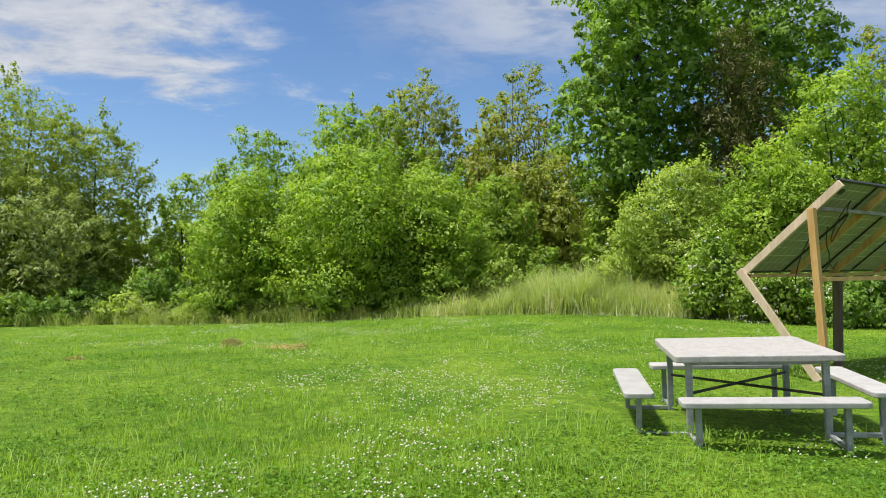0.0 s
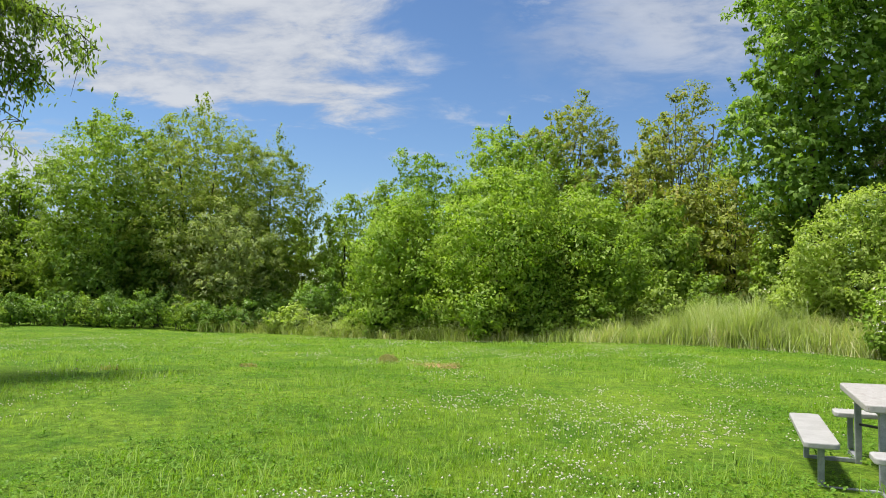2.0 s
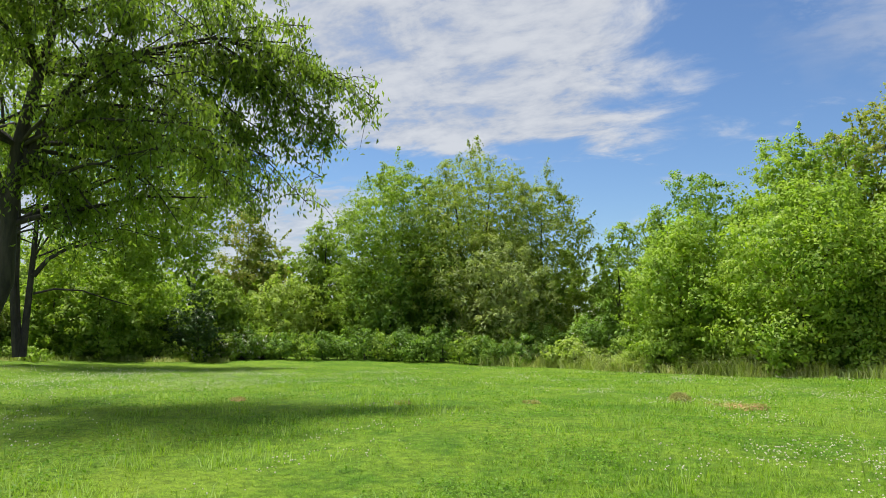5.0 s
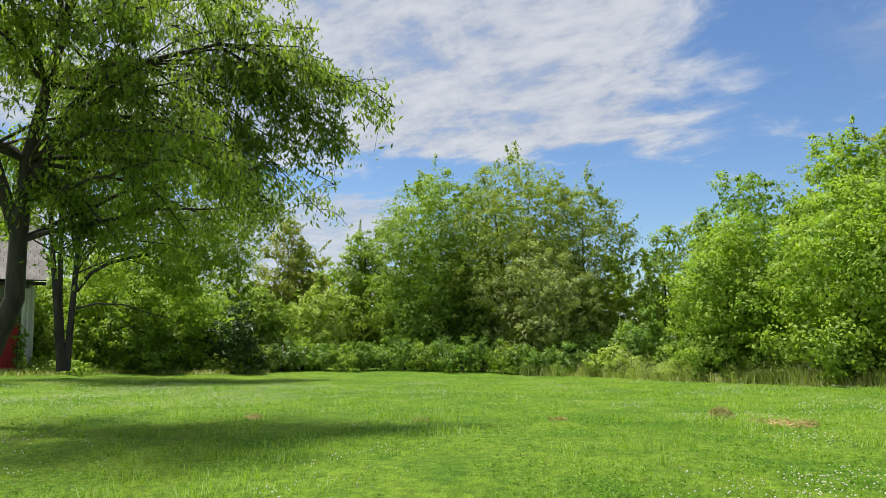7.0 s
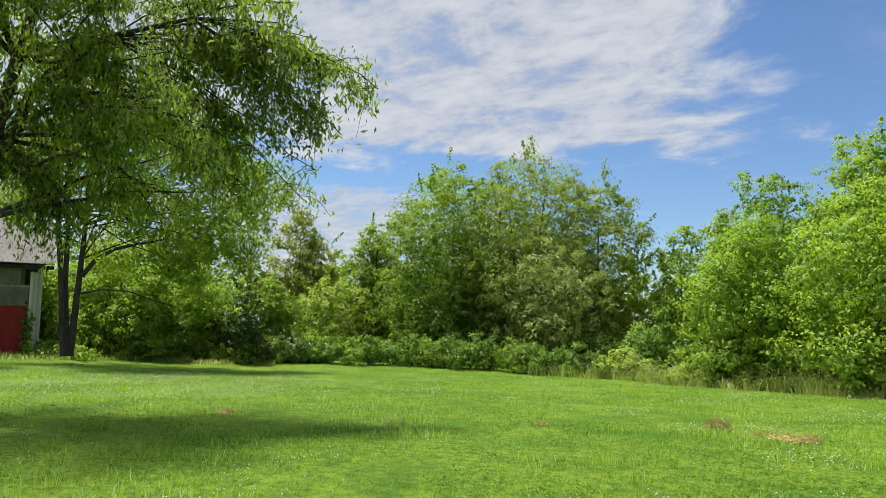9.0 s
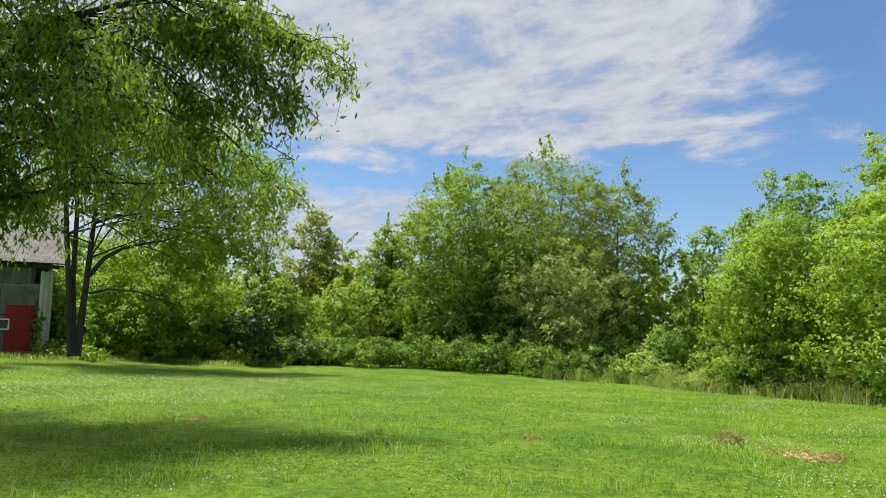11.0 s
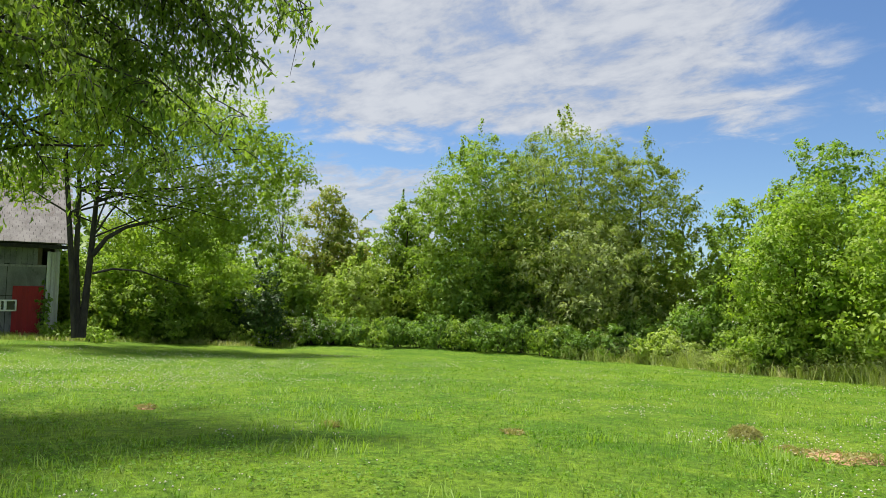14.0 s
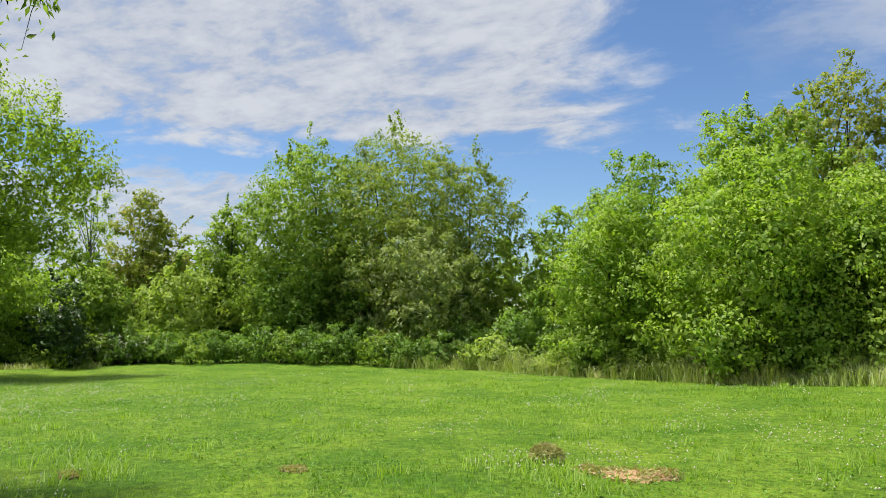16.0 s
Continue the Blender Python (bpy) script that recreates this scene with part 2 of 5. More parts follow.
RED_PAINT = surface("red_paint", (0.22, 0.008, 0.009), (0.34, 0.014, 0.013), 2.0, 40, 0.65, stretch=(3, 3, 0.4), stain=((0.2, 0.05, 0.04), 4, 0.68, 0.5), bump=0.2, distance=0.006)
WHITE_PAINT = surface("white_paint", (0.62, 0.61, 0.58), (0.8, 0.79, 0.77), 6, 50, 0.7, stain=((0.4, 0.36, 0.3), 8, 0.6, 0.5))
OLD_BOARD = surface("weathered_white_board", (0.36, 0.33, 0.32), (0.62, 0.6, 0.58), 3, 40, 0.85, stretch=(2, 2, 0.15), stain=((0.3, 0.08, 0.07), 3, 0.62, 0.6), bump=0.3, distance=0.01)
ROOF_SLATE = surface("weathered_roof_slate", (0.15, 0.13, 0.125), (0.27, 0.245, 0.235), 1.6, 25, 0.75, stretch=(1, 1, 1), stain=((0.12, 0.085, 0.07), 1.4, 0.54, 0.6), bump=0.3, distance=0.01)
DARK_WOOD = surface("dark_barn_wood", (0.012, 0.011, 0.01), (0.04, 0.035, 0.03), 4, 40, 0.9, stretch=(1, 1, 0.2))
DRY_GRASS = surface("dry_grass", (0.16, 0.11, 0.05), (0.5, 0.4, 0.18), 8, 60, 0.9, bump=0.6)
SOIL = surface("bare_soil", (0.3, 0.17, 0.08), (0.55, 0.36, 0.19), 6, 50, 0.95, bump=0.8, distance=0.03)
DARK_GLASS = surface("window_dark", (0.008, 0.009, 0.01), (0.02, 0.02, 0.022), 4, 20, 0.12, spec=0.6, bump=0.0)
BLACK = surface("black_plastic", (0.008, 0.008, 0.009), (0.02, 0.02, 0.022), 10, 80, 0.45)


# ---- building helpers ----
def smooth01(v):
    v = np.clip(v, 0.0, 1.0)
    return v * v * (3 - 2 * v)


def ground(x, y):
    """The height of the ground: a flat lawn that falls away beyond its brow."""
    x, y = np.asarray(x, float), np.asarray(y, float)
    r, b = np.hypot(x, y), np.degrees(np.arctan2(-x, y))
    w = np.interp(b, (-180, -60, -8, 12, 25, 52, 70, 110, 180), (0.3, 0.3, 0.45, 0.85, 1.0, 1.0, 0.62, 0.4, 0.3))
    z = -1.65 * smooth01((r - 7) / 37) * w + 0.09 * np.exp(-((x + 1) ** 2 + (y - 7) ** 2) / 30)
    return z + 0.035 * np.sin(x * 0.55 + 1.0) * np.sin(y * 0.47) * np.clip(r / 8, 0, 1)


def mesh_of(name, verts, faces, mat, smooth=False):
    """A mesh from arrays; faces all of one size."""
    verts, faces = np.asarray(verts, np.float32), np.asarray(faces, np.int32)
    me = bpy.data.meshes.new(name)
    k = faces.shape[1]
    me.vertices.add(len(verts))
    me.vertices.foreach_set("co", verts.ravel())
    me.loops.add(faces.size)
    me.loops.foreach_set("vertex_index", faces.ravel())
    me.polygons.add(len(faces))
    me.polygons.foreach_set("loop_start", np.arange(0, faces.size, k, dtype=np.int32))
    me.polygons.foreach_set("use_smooth", np.full(len(faces), smooth))
    me.update(calc_edges=True)
    me.validate()
    me.materials.append(mat)
    return me


def part(name, data, mat, parent, label=""):
    """Links a bmesh, or a ready mesh, as one mesh object under a thing or a part."""
    if isinstance(data, bmesh.types.BMesh):
        me = bpy.data.meshes.new(name)
        data.to_mesh(me)
        data.free()
        me.materials.append(mat)
        data = me
    ob = new(name, data)
    ob.parent = parent
    return tagged(ob, label) if label else ob


def thing(name, m, label, category, group="", kind=""):
    ob = new(name)
    ob.matrix_world = m
    return tagged(ob, label, category, group, kind)


def box(bm, size, centre=(0, 0, 0), m=None, bevel=0.0):
    """A box with rounded edges, added to bm."""
    at = Matrix.Translation(centre) @ Matrix.Diagonal((*size, 1))
    got = bmesh.ops.create_cube(bm, size=1.0, matrix=(m @ at) if m else at)
    if bevel:
        edges = list({e for v in got["verts"] for e in v.link_edges})
        bmesh.ops.bevel(bm, geom=edges, offset=bevel, segments=2, affect="EDGES", profile=0.6)
    return bm


def bar(bm, a, b, wide, deep, up=(0, 0, 1), bevel=0.004):
    """A straight beam from a to b."""
    a, b = Vector(a), Vector(b)
    z = (b - a).normalized()
    x = Vector(up).cross(z)
    if x.length < 0.01:
        x = Vector((1, 0, 0))
    x.normalize()
    y = z.cross(x)
    m = Matrix((x, y, z)).transposed().to_4x4()
    m.translation = (a + b) / 2
    return box(bm, (wide, deep, (b - a).length), m=m, bevel=bevel)


def tube(points, radii, sides=8):
    """Vertices and quads of a tapering tube along points."""
    pts, vs, fs = [Vector(p) for p in points], [], []
    side = Vector((1, 0, 0))
    for i, p in enumerate(pts):
        d = (pts[min(i + 1, len(pts) - 1)] - pts[max(i - 1, 0)]).normalized()
        side = side - d * side.dot(d)
        if side.length < 1e-3:
            side = d.orthogonal()
        side.normalize()
        other = d.cross(side)
        for j in range(sides):
            a = 2 * math.pi * j / sides
            vs.append(p + (side * math.cos(a) + other * math.sin(a)) * radii[i] * (1 + 0.08 * math.sin(3 * a + i)))
    for i in range(len(pts) - 1):
        for j in range(sides):
            k = (j + 1) % sides
            fs.append((i * sides + j, i * sides + k, (i + 1) * sides + k, (i + 1) * sides + j))
    return vs, fs


def tubes_mesh(name, branches, mat, sides=7):
    vs, fs = [], []
    for points, radii in branches:
        v, f = tube(points, radii, sides)
        o = len(vs)
        vs += [tuple(p) for p in v]
        fs += [tuple(i + o for i in q) for q in f]
    return mesh_of(name, vs, fs, mat, True)


def bent_normals(me, normals):
    """Gives a mesh of leaves the soft normals of the mass that they make up."""
    normals = normals / (np.linalg.norm(normals, axis=1)[:, None] + 1e-9)
    if len(normals) == len(me.vertices):
        me.normals_split_custom_set_from_vertices(normals.astype(np.float32))
    return me


def leaf_arrays(rng, spots, aim, size, slim=0.5, droop=0.0, loose=0.7):
    """Folded four-cornered leaves at spots, facing roughly the way of aim."""
    n = len(spots)
    nor = aim + rng.normal(0, loose, (n, 3))
    nor[:, 2] += 0.35
    nor /= np.linalg.norm(nor, axis=1)[:, None] + 1e-9
    run = rng.normal(0, 1, (n, 3))
    run[:, 2] -= droop
    run -= nor * (run * nor).sum(1)[:, None]
    run /= np.linalg.norm(run, axis=1)[:, None] + 1e-9
    across = np.cross(run, nor)
    s = (size * rng.uniform(0.65, 1.35, n))[:, None]
    fold = nor * s * 0.12
    v = np.stack([spots - run * s * 0.5, spots + across * s * slim * 0.5 + fold, spots + run * s * 0.5 - nor * s * 0.1, spots - across * s * slim * 0.5 + fold], 1)
    base = np.arange(n)[:, None] * 4
    f = np.concatenate([base + [[0, 1, 2]], base + [[0, 2, 3]]], 0)
    return v.reshape(-1, 3), f


def crown_mesh(name, rng, lobes, count, size, mat, spray=0.5, slim=0.55, droop=0.0, inside=0.4, per=44, rag=0.14, fill=0.19):
    """Leaves on domed sprays: lobes are (x, y, z, rx, ry, rz). The sprays sit on the outside of the joined lobes, unevenly, so the outline is ragged; larger leaves close the inside."""
    lobes = np.asarray(lobes, float)
    weight = lobes[:, 3] * lobes[:, 4] + lobes[:, 3] * lobes[:, 5]
    sprays = max(int(count * (1 - fill)) // per, 1)
    tries = sprays * 5
    which = rng.choice(len(lobes), tries, p=weight / weight.sum())
    d = rng.normal(0, 1, (tries, 3))
    d /= np.linalg.norm(d, axis=1)[:, None]
    d[:, 2] = np.where(d[:, 2] < -0.6, -d[:, 2], d[:, 2])
    skin = lobes[which, :3] + d * lobes[which, 3:]
    depth = np.full(tries, 9.0)
    for lobe in lobes:
        gap = np.linalg.norm((skin - lobe[:3]) / lobe[3:], axis=1)
        depth = np.minimum(depth, np.where(gap < 0.999, gap, 9.0))
    pick = np.argsort((depth < 0.86) * (1.1 - depth) * (rng.random(tries) > 0.12 + 0.25 * inside), kind="stable")[:sprays]
    which, d = which[pick], d[pick]
    deep = (1 - 0.6 * inside * rng.random(sprays) ** 1.6) * (1 + rag * rng.normal(0, 1, sprays))
    centre = lobes[which, :3] + d * lobes[which, 3:] * deep[:, None]
    owner = np.repeat(np.arange(sprays), per)
    n = len(owner)
    h = rng.normal(0, 1, (n, 3))
    h[:, 2] = h[:, 2] * 0.75 + 0.38
    h += d[owner] * 0.55
    h /= np.linalg.norm(h, axis=1)[:, None]
    spread = spray * rng.uniform(0.5, 1.5, sprays)
    reach = spread[owner] * rng.uniform(0.3, 1.15, n)
    spots = centre[owner] + h * reach[:, None] * np.array((1.0, 1.0, 0.8))
    # some sprays are long shoots that stand out of the mass
    way = d * 0.8 + np.array((0, 0, 0.55)) + rng.normal(0, 0.35, (sprays, 3))
    way /= np.linalg.norm(way, axis=1)[:, None]
    shoot = rng.random(sprays) < 0.16
    along = rng.random(n) * rng.uniform(1.3, 2.4, sprays)[owner] * spray
    thin = h * (spread[owner] * (0.62 - 0.16 * along / spray) * rng.random(n))[:, None]
    spots = np.where(shoot[owner][:, None], centre[owner] + way[owner] * along[:, None] + thin, spots)
    if droop:
        spots[:, 2] -= rng.random(n) ** 2 * droop
    sizes = np.full(n, size) * rng.uniform(0.8, 1.15, sprays)[owner]
    soft = h + d[owner] * 0.5 + np.array((0, 0, 0.3)) + rng.normal(0, 0.38, (n, 3))
    m = int(count * fill)
    home = rng.choice(len(lobes), m, p=weight / weight.sum())
    out = rng.normal(0, 1, (m, 3))
    out /= np.linalg.norm(out, axis=1)[:, None]
    core = lobes[home, :3] + out * lobes[home, 3:] * rng.uniform(0.45, 0.86, m)[:, None]
    spots, aims = np.concatenate([spots, core]), np.concatenate([h * 1.25, out * 1.25])
    sizes = np.concatenate([sizes, np.full(m, size * 1.6)])
    soft = np.concatenate([soft, out + np.array((0, 0, 0.3))])
    v, f = leaf_arrays(rng, spots, aims, sizes, slim, droop, 0.6)
    return bent_normals(mesh_of(name, v, f, mat, True), np.repeat(soft, 4, 0))


def lobed(rng, high, wide, low, n, squash=1.0, point=0.4):
    """Lobes that together fill a crown of that height and width, from the height low upwards."""
    out, tall = [], high - low
    n = int(n * 2.0)
    for i in range(n):
        u = (i + rng.uniform(0.0, 1.0)) / n
        a = i * 2.4 + rng.uniform(-0.6, 0.6)
        full = wide * math.sqrt(max(0.22, 1 - max(0.0, (u - point) / (1 - point)) ** 2.4)) * (0.85 + 0.15 * min(1, u / 0.15))
        r = full * rng.uniform(0.34, 0.52)
        h = r * squash * rng.uniform(0.8, 1.15)
        reach = (full - r) * rng.uniform(0.55, 1.15)
        out.append((reach * math.cos(a), reach * math.sin(a), low + h * 0.7 + u * (tall - h * 1.6), r, r, h))
    out.append((0, 0, low + tall * 0.45, wide * 0.55, wide * 0.55, tall * 0.42))
    out.append((rng.normal(0, 0.15) * wide, rng.normal(0, 0.15) * wide, high - wide * 0.42, wide * 0.42, wide * 0.42, wide * 0.42))
    return out


def branch(rng, a, b, r0, r1, steps=6, wander=0.06, sag=0.0):
    a, b = np.array(a, float), np.array(b, float)
    long = np.linalg.norm(b - a)
    pts, off = [], np.zeros(3)
    for i in range(steps + 1):
        k = i / steps
        if 0 < i:
            off = off + rng.normal(0, wander * long / steps, 3)
        p = a + (b - a) * k + off * min(1, 2 * k)
        p[2] += sag * long * (k - k * k)
        pts.append(tuple(p))
    return pts, [r0 + (r1 - r0) * (i / steps) for i in range(steps + 1)]


def tree(x, y, high, wide, low, leaf, bark, label, seed, count=16000, size=0.2, lobes=9, stems=1, spray=0.5, slim=0.55, droop=0.0, squash=1.0, inside=0.35, limbs=7, thick=0.017, name="tree", group="", rag=0.14):
    rng = np.random.default_rng(seed)
    count, z = int(count * 0.8), float(ground(x, y))
    root = thing(name, Matrix.Translation((x, y, z)), label, "tree", group)
    parts = lobed(rng, high * 1.05, wide * 1.12, low, lobes, squash)
    wood = []
    for s in range(stems):
        lean = rng.normal(0, 0.07 * high, 2) if stems > 1 else rng.normal(0, 0.02 * high, 2)
        foot = rng.normal(0, 0.12 * stems ** 0.5, 2) if stems > 1 else (0, 0)
        pts, rad = branch(rng, (foot[0], foot[1], -0.25), (lean[0], lean[1], high * 0.86), high * thick / stems ** 0.4, 0.02, 9, 0.05)
        rad[0] *= 1.3
        wood.append((pts, rad))
        for lobe in parts[s::stems][:limbs]:
            k = rng.integers(3, 7)
            tip = (lobe[0] * 1.05, lobe[1] * 1.05, lobe[2] + lobe[5] * 0.3)
            if tip[2] > pts[k][2]:
                wood.append(branch(rng, pts[k], tip, rad[k] * 0.6, 0.015, 6, 0.1, 0.1))
    part("trunk", tubes_mesh("trunk", wood, bark), None, root)
    part("crown", crown_mesh("crown", rng, parts, count, size, leaf, spray, slim, droop, inside, rag=rag), None, root)
    return root


def bush(x, y, high, wide, leaf, label, seed, count=6000, size=0.16, spray=0.34, long=1.0, turn=0.0, name="bush", group="", slim=0.6, flowers=0, category="bush"):
    rng = np.random.default_rng(seed)
    root = thing(name, pose(x, y, float(ground(x, y)), 0, 0, turn), label, category, group)
    parts = []
    for i in range(8):
        u, v = rng.uniform(-0.7, 0.7), rng.uniform(-0.5, 0.5)
        h = high * rng.uniform(0.55, 0.85)
        parts.append((u * wide * long, v * wide, h * 0.45, wide * 0.42 * (0.6 + 0.4 * long), wide * 0.42, h * 0.5))
    parts.append((0, 0, high * 0.52, wide * 0.5 * (0.6 + 0.4 * long), wide * 0.45, high * 0.46))
    wood = [branch(rng, (rng.normal(0, wide * 0.15 * long), rng.normal(0, wide * 0.12), -0.2), (p[0], p[1], p[2] + p[5] * 0.6), 0.03, 0.008, 5, 0.1) for p in parts]
    tagged(part("woody_base", tubes_mesh("woody_base", wood, BARK, 5), None, root), kind="stuff")
    part("foliage", crown_mesh("foliage", rng, parts, int(count * 0.7), size, leaf, spray, slim, 0, 0.3, 40), None, root)
    if flowers:
        part("blossom", crown_mesh("blossom", rng, parts, flowers * 3, 0.055, BLOSSOM, 0.14, 0.9, 0, 0.06, 12, fill=0.0), None, root, "clusters of small white flowers")
    return root


# ---- ground ----
def build_ground():
    xs = np.concatenate([np.linspace(-900, -60, 16)[:-1], np.linspace(-60, 25, 171), np.linspace(25, 900, 16)[1:]])
    ys = np.concatenate([np.linspace(-900, -15, 16)[:-1], np.linspace(-15, 60, 151), np.linspace(60, 900, 16)[1:]])
    gx, gy = np.meshgrid(xs, ys)
    v = np.stack([gx.ravel(), gy.ravel(), ground(gx, gy).ravel()], 1)
    i, j = np.meshgrid(np.arange(len(xs) - 1), np.arange(len(ys) - 1))
    a = (j * len(xs) + i).ravel()
    f = np.stack([a, a + 1, a + 1 + len(xs), a + len(xs)], 1)
    tagged(new("ground", mesh_of("ground", v, f, LAWN, True)), "green mown lawn ground falling away to the trees", "ground", kind="structure")


build_ground()


# ---- trees and bushes round the lawn ----
tree(-32.4, 42.8, 12.9, 5.7, 0.7, LEAF_MID, BARK, "tall dense green tree with ragged upright crown", 101, lobes=20, count=44000, stems=2, size=0.2, inside=0.45, spray=0.62)
tree(-27.9, 45.4, 14.2, 5.8, 0.6, LEAF_FEATHER, BARK, "tall green tree with feathery upright crown", 102, lobes=20, count=44000, stems=2, size=0.2, inside=0.45, slim=0.42, spray=0.62)
tree(-22.9, 47.0, 11.8, 4.3, 0.2, LEAF_FEATHER, BARK, "green tree with loose rounded crown", 103, lobes=14, count=26000, inside=0.45, slim=0.42, spray=0.6)
tree(-23.3, 41.6, 7.2, 3.7, 0.1, LEAF_SAGE, BARK, "lower spreading tree with pale green foliage", 104, lobes=10, count=18000, squash=0.7, slim=0.42)
tree(-17.5, 47.4, 8.3, 2.32, 0.2, LEAF_MID, BARK, "slender young green tree", 105, lobes=7, count=9000)
tree(-9.5, 34.8, 6.7, 2.81, -0.1, LEAF_BRIGHT, BARK, "bright yellow-green young tree with leafy branches to the ground", 106, lobes=12, count=28000, size=0.16, stems=3, slim=0.55, spray=0.56)
tree(-4.1, 32.7, 7.2, 3.38, -0.1, LEAF_BRIGHT, BARK, "broad yellow-green tree with layered leafy branches", 107, lobes=14, count=36000, size=0.16, stems=3, slim=0.55, spray=0.56)
tree(-0.4, 33.0, 5.9, 2.88, -0.1, LEAF_BRIGHT, BARK, "dense green young tree leafy to the ground", 108, lobes=11, count=28000, size=0.16, stems=3, slim=0.55, spray=0.56)
tree(-13.5, 53.3, 12.4, 4.02, 2.5, LEAF_DARK, BARK, "dark green tree with horizontal tiers", 109, lobes=9, count=14000)
tree(-5.9, 45.6, 12.3, 3.44, 2.5, LEAF_BRIGHT, BARK, "tall light green tree behind the bushes", 110, lobes=10, count=20000)
tree(-2.6, 51.9, 15.3, 4.13, 5.3, LEAF_OLIVE, BARK, "tall open olive-green tree with visible branches", 111, lobes=9, count=15000, stems=3)
tree(6.0, 51.7, 15.8, 3.08, 5.5, LEAF_OLIVE, BARK_GREY, "tall thin-crowned tree with pale bare stems showing", 112, lobes=9, count=9000, stems=4)
tree(2.8, 49.9, 11.4, 2.38, 3.4, LEAF_OLIVE, BARK, "olive-green tree with thin crown", 113, lobes=7, count=9000, stems=2)
tree(10.7, 38.6, 21.8, 4.47, 4.4, LEAF_DARK, BARK, "very tall dark green broadleaf tree", 114, lobes=16, count=40000, size=0.26)
tree(17.9, 40.2, 21.7, 4.50, 5.4, LEAF_DARK, BARK, "very tall dark broadleaf tree with dense crown", 115, lobes=15, count=34000, size=0.26)
tree(14.7, 35.1, 12.9, 2.51, 0.3, LEAF_NEEDLE, BARK, "dark brownish-green cedar with drooping boughs", 116, lobes=14, count=22000, size=0.2, slim=0.25)
tree(2.9, 37.9, 6.4, 2.40, 0.1, LEAF_MID, BARK, "green tree behind the tall grass", 117, lobes=9, count=14000, stems=2)
tree(7.4, 43.4, 8.4, 3.10, 0.4, LEAF_OLIVE, BARK, "loose olive-green tree in the thicket", 118, lobes=9, count=12000, stems=3)
tree(8.9, 27.6, 5.4, 2.41, -0.1, LEAF_PALE, BARK, "pale yellow-green bushy tree", 119, lobes=12, count=34000, size=0.125, stems=3, squash=0.8, spray=0.42)
tree(11.8, 25.4, 5.9, 2.42, -0.1, LEAF_BRIGHT, BARK, "yellow-green bushy tree with arching branches", 120, lobes=12, count=36000, size=0.125, stems=3, spray=0.42)
tree(14.8, 26.1, 8.7, 2.70, -0.2, LEAF_BRIGHT, BARK, "tall arching yellow-green tree", 121, lobes=12, count=34000, size=0.135, stems=3, spray=0.42)
tree(23.3, 38.5, 14.3, 1.53, 4.3, LEAF_OLIVE, BARK_GREY, "thin tree with sparse pale leaves", 122, lobes=6, count=4000, stems=2)
tree(-43.8, 38.1, 10.3, 2.84, 0.2, LEAF_OLIVE, BARK, "brown-tinged green tree with flat layered boughs", 123, lobes=10, count=13000, squash=0.5)
tree(-39.2, 41.8, 9.8, 2.36, 0.2, LEAF_MID, BARK, "small green tree with crooked dark stem", 124, lobes=8, count=9000, stems=2)
tree(-51.8, 39.0, 12.2, 2.94, 3.7, LEAF_PALE, BARK_GREY, "thin pale-stemmed tree with sparse crown", 125, lobes=7, count=5000, stems=2)
tree(-53.0, 33.3, 8.7, 4.18, 0.2, LEAF_MID, BARK, "green tree in the far hedgerow", 126, lobes=9, count=12000)
tree(-53.0, 28.8, 8.7, 3.53, 0.2, LEAF_BRIGHT, BARK, "light green tree in the far hedgerow", 127, lobes=9, count=12000)
tree(-43.0, 30.4, 4.8, 2.73, -0.1, LEAF_BRIGHT, BARK, "light green young tree in the hedge", 128, lobes=8, count=9000)
tree(-38.4, 36.7, 5.1, 3.16, -0.1, LEAF_PALE, BARK, "pale green young tree in the hedge", 129, lobes=8, count=9000)
tree(-58.0, 27.3, 7.4, 3.24, 0.1, LEAF_MID, BARK, "green tree behind the barn corner", 130, lobes=8, count=9000)
tree(-36.9, 11.2, 14.2, 2.83, 6.4, LEAF_AIRY, BARK_GREY, "grey two-stemmed tree in front of the barn", 131, lobes=9, count=12000, stems=2, thick=0.022)
bush(-42.7, 24.9, 3.0, 1.97, LEAF_BRIGHT, "light green hedge bush leafy to the ground", 132, group='bushes of the hedge', count=6000, flowers=0)
bush(-39.5, 26.7, 2.3, 1.74, LEAF_MID, "green hedge bush with dense leaves", 133, group='bushes of the hedge', count=6000, flowers=0)
bush(-36.4, 27.9, 4.3, 1.75, LEAF_IVY, "very dark shrub overgrown with ivy", 134, count=7000, flowers=0)
bush(-37.8, 31.0, 2.0, 1.62, LEAF_DARK, "dark green shrub in the hedge", 135, group='bushes of the hedge', count=6000, flowers=0)
bush(-36.5, 32.8, 2.2, 1.81, LEAF_MID, "green hedge bush with dense leaves", 136, group='bushes of the hedge', count=6000, flowers=0)
bush(-35.1, 35.9, 1.3, 2.03, LEAF_VINE, "dark glossy bramble thicket at the lawn's edge", 137, group='bushes of the hedge', count=6000, flowers=250)
bush(-32.1, 37.5, 1.6, 2.17, LEAF_VINE, "dark glossy bramble thicket at the lawn's edge", 138, group='bushes of the hedge', count=6000, flowers=0)
bush(-29.0, 38.9, 2.2, 2.10, LEAF_DARK, "dark green shrub in the hedge", 139, group='bushes of the hedge', count=6000, flowers=0)
bush(-26.0, 39.9, 2.1, 2.03, LEAF_VINE, "dark glossy bramble thicket at the lawn's edge", 140, group='bushes of the hedge', count=6000, flowers=0)
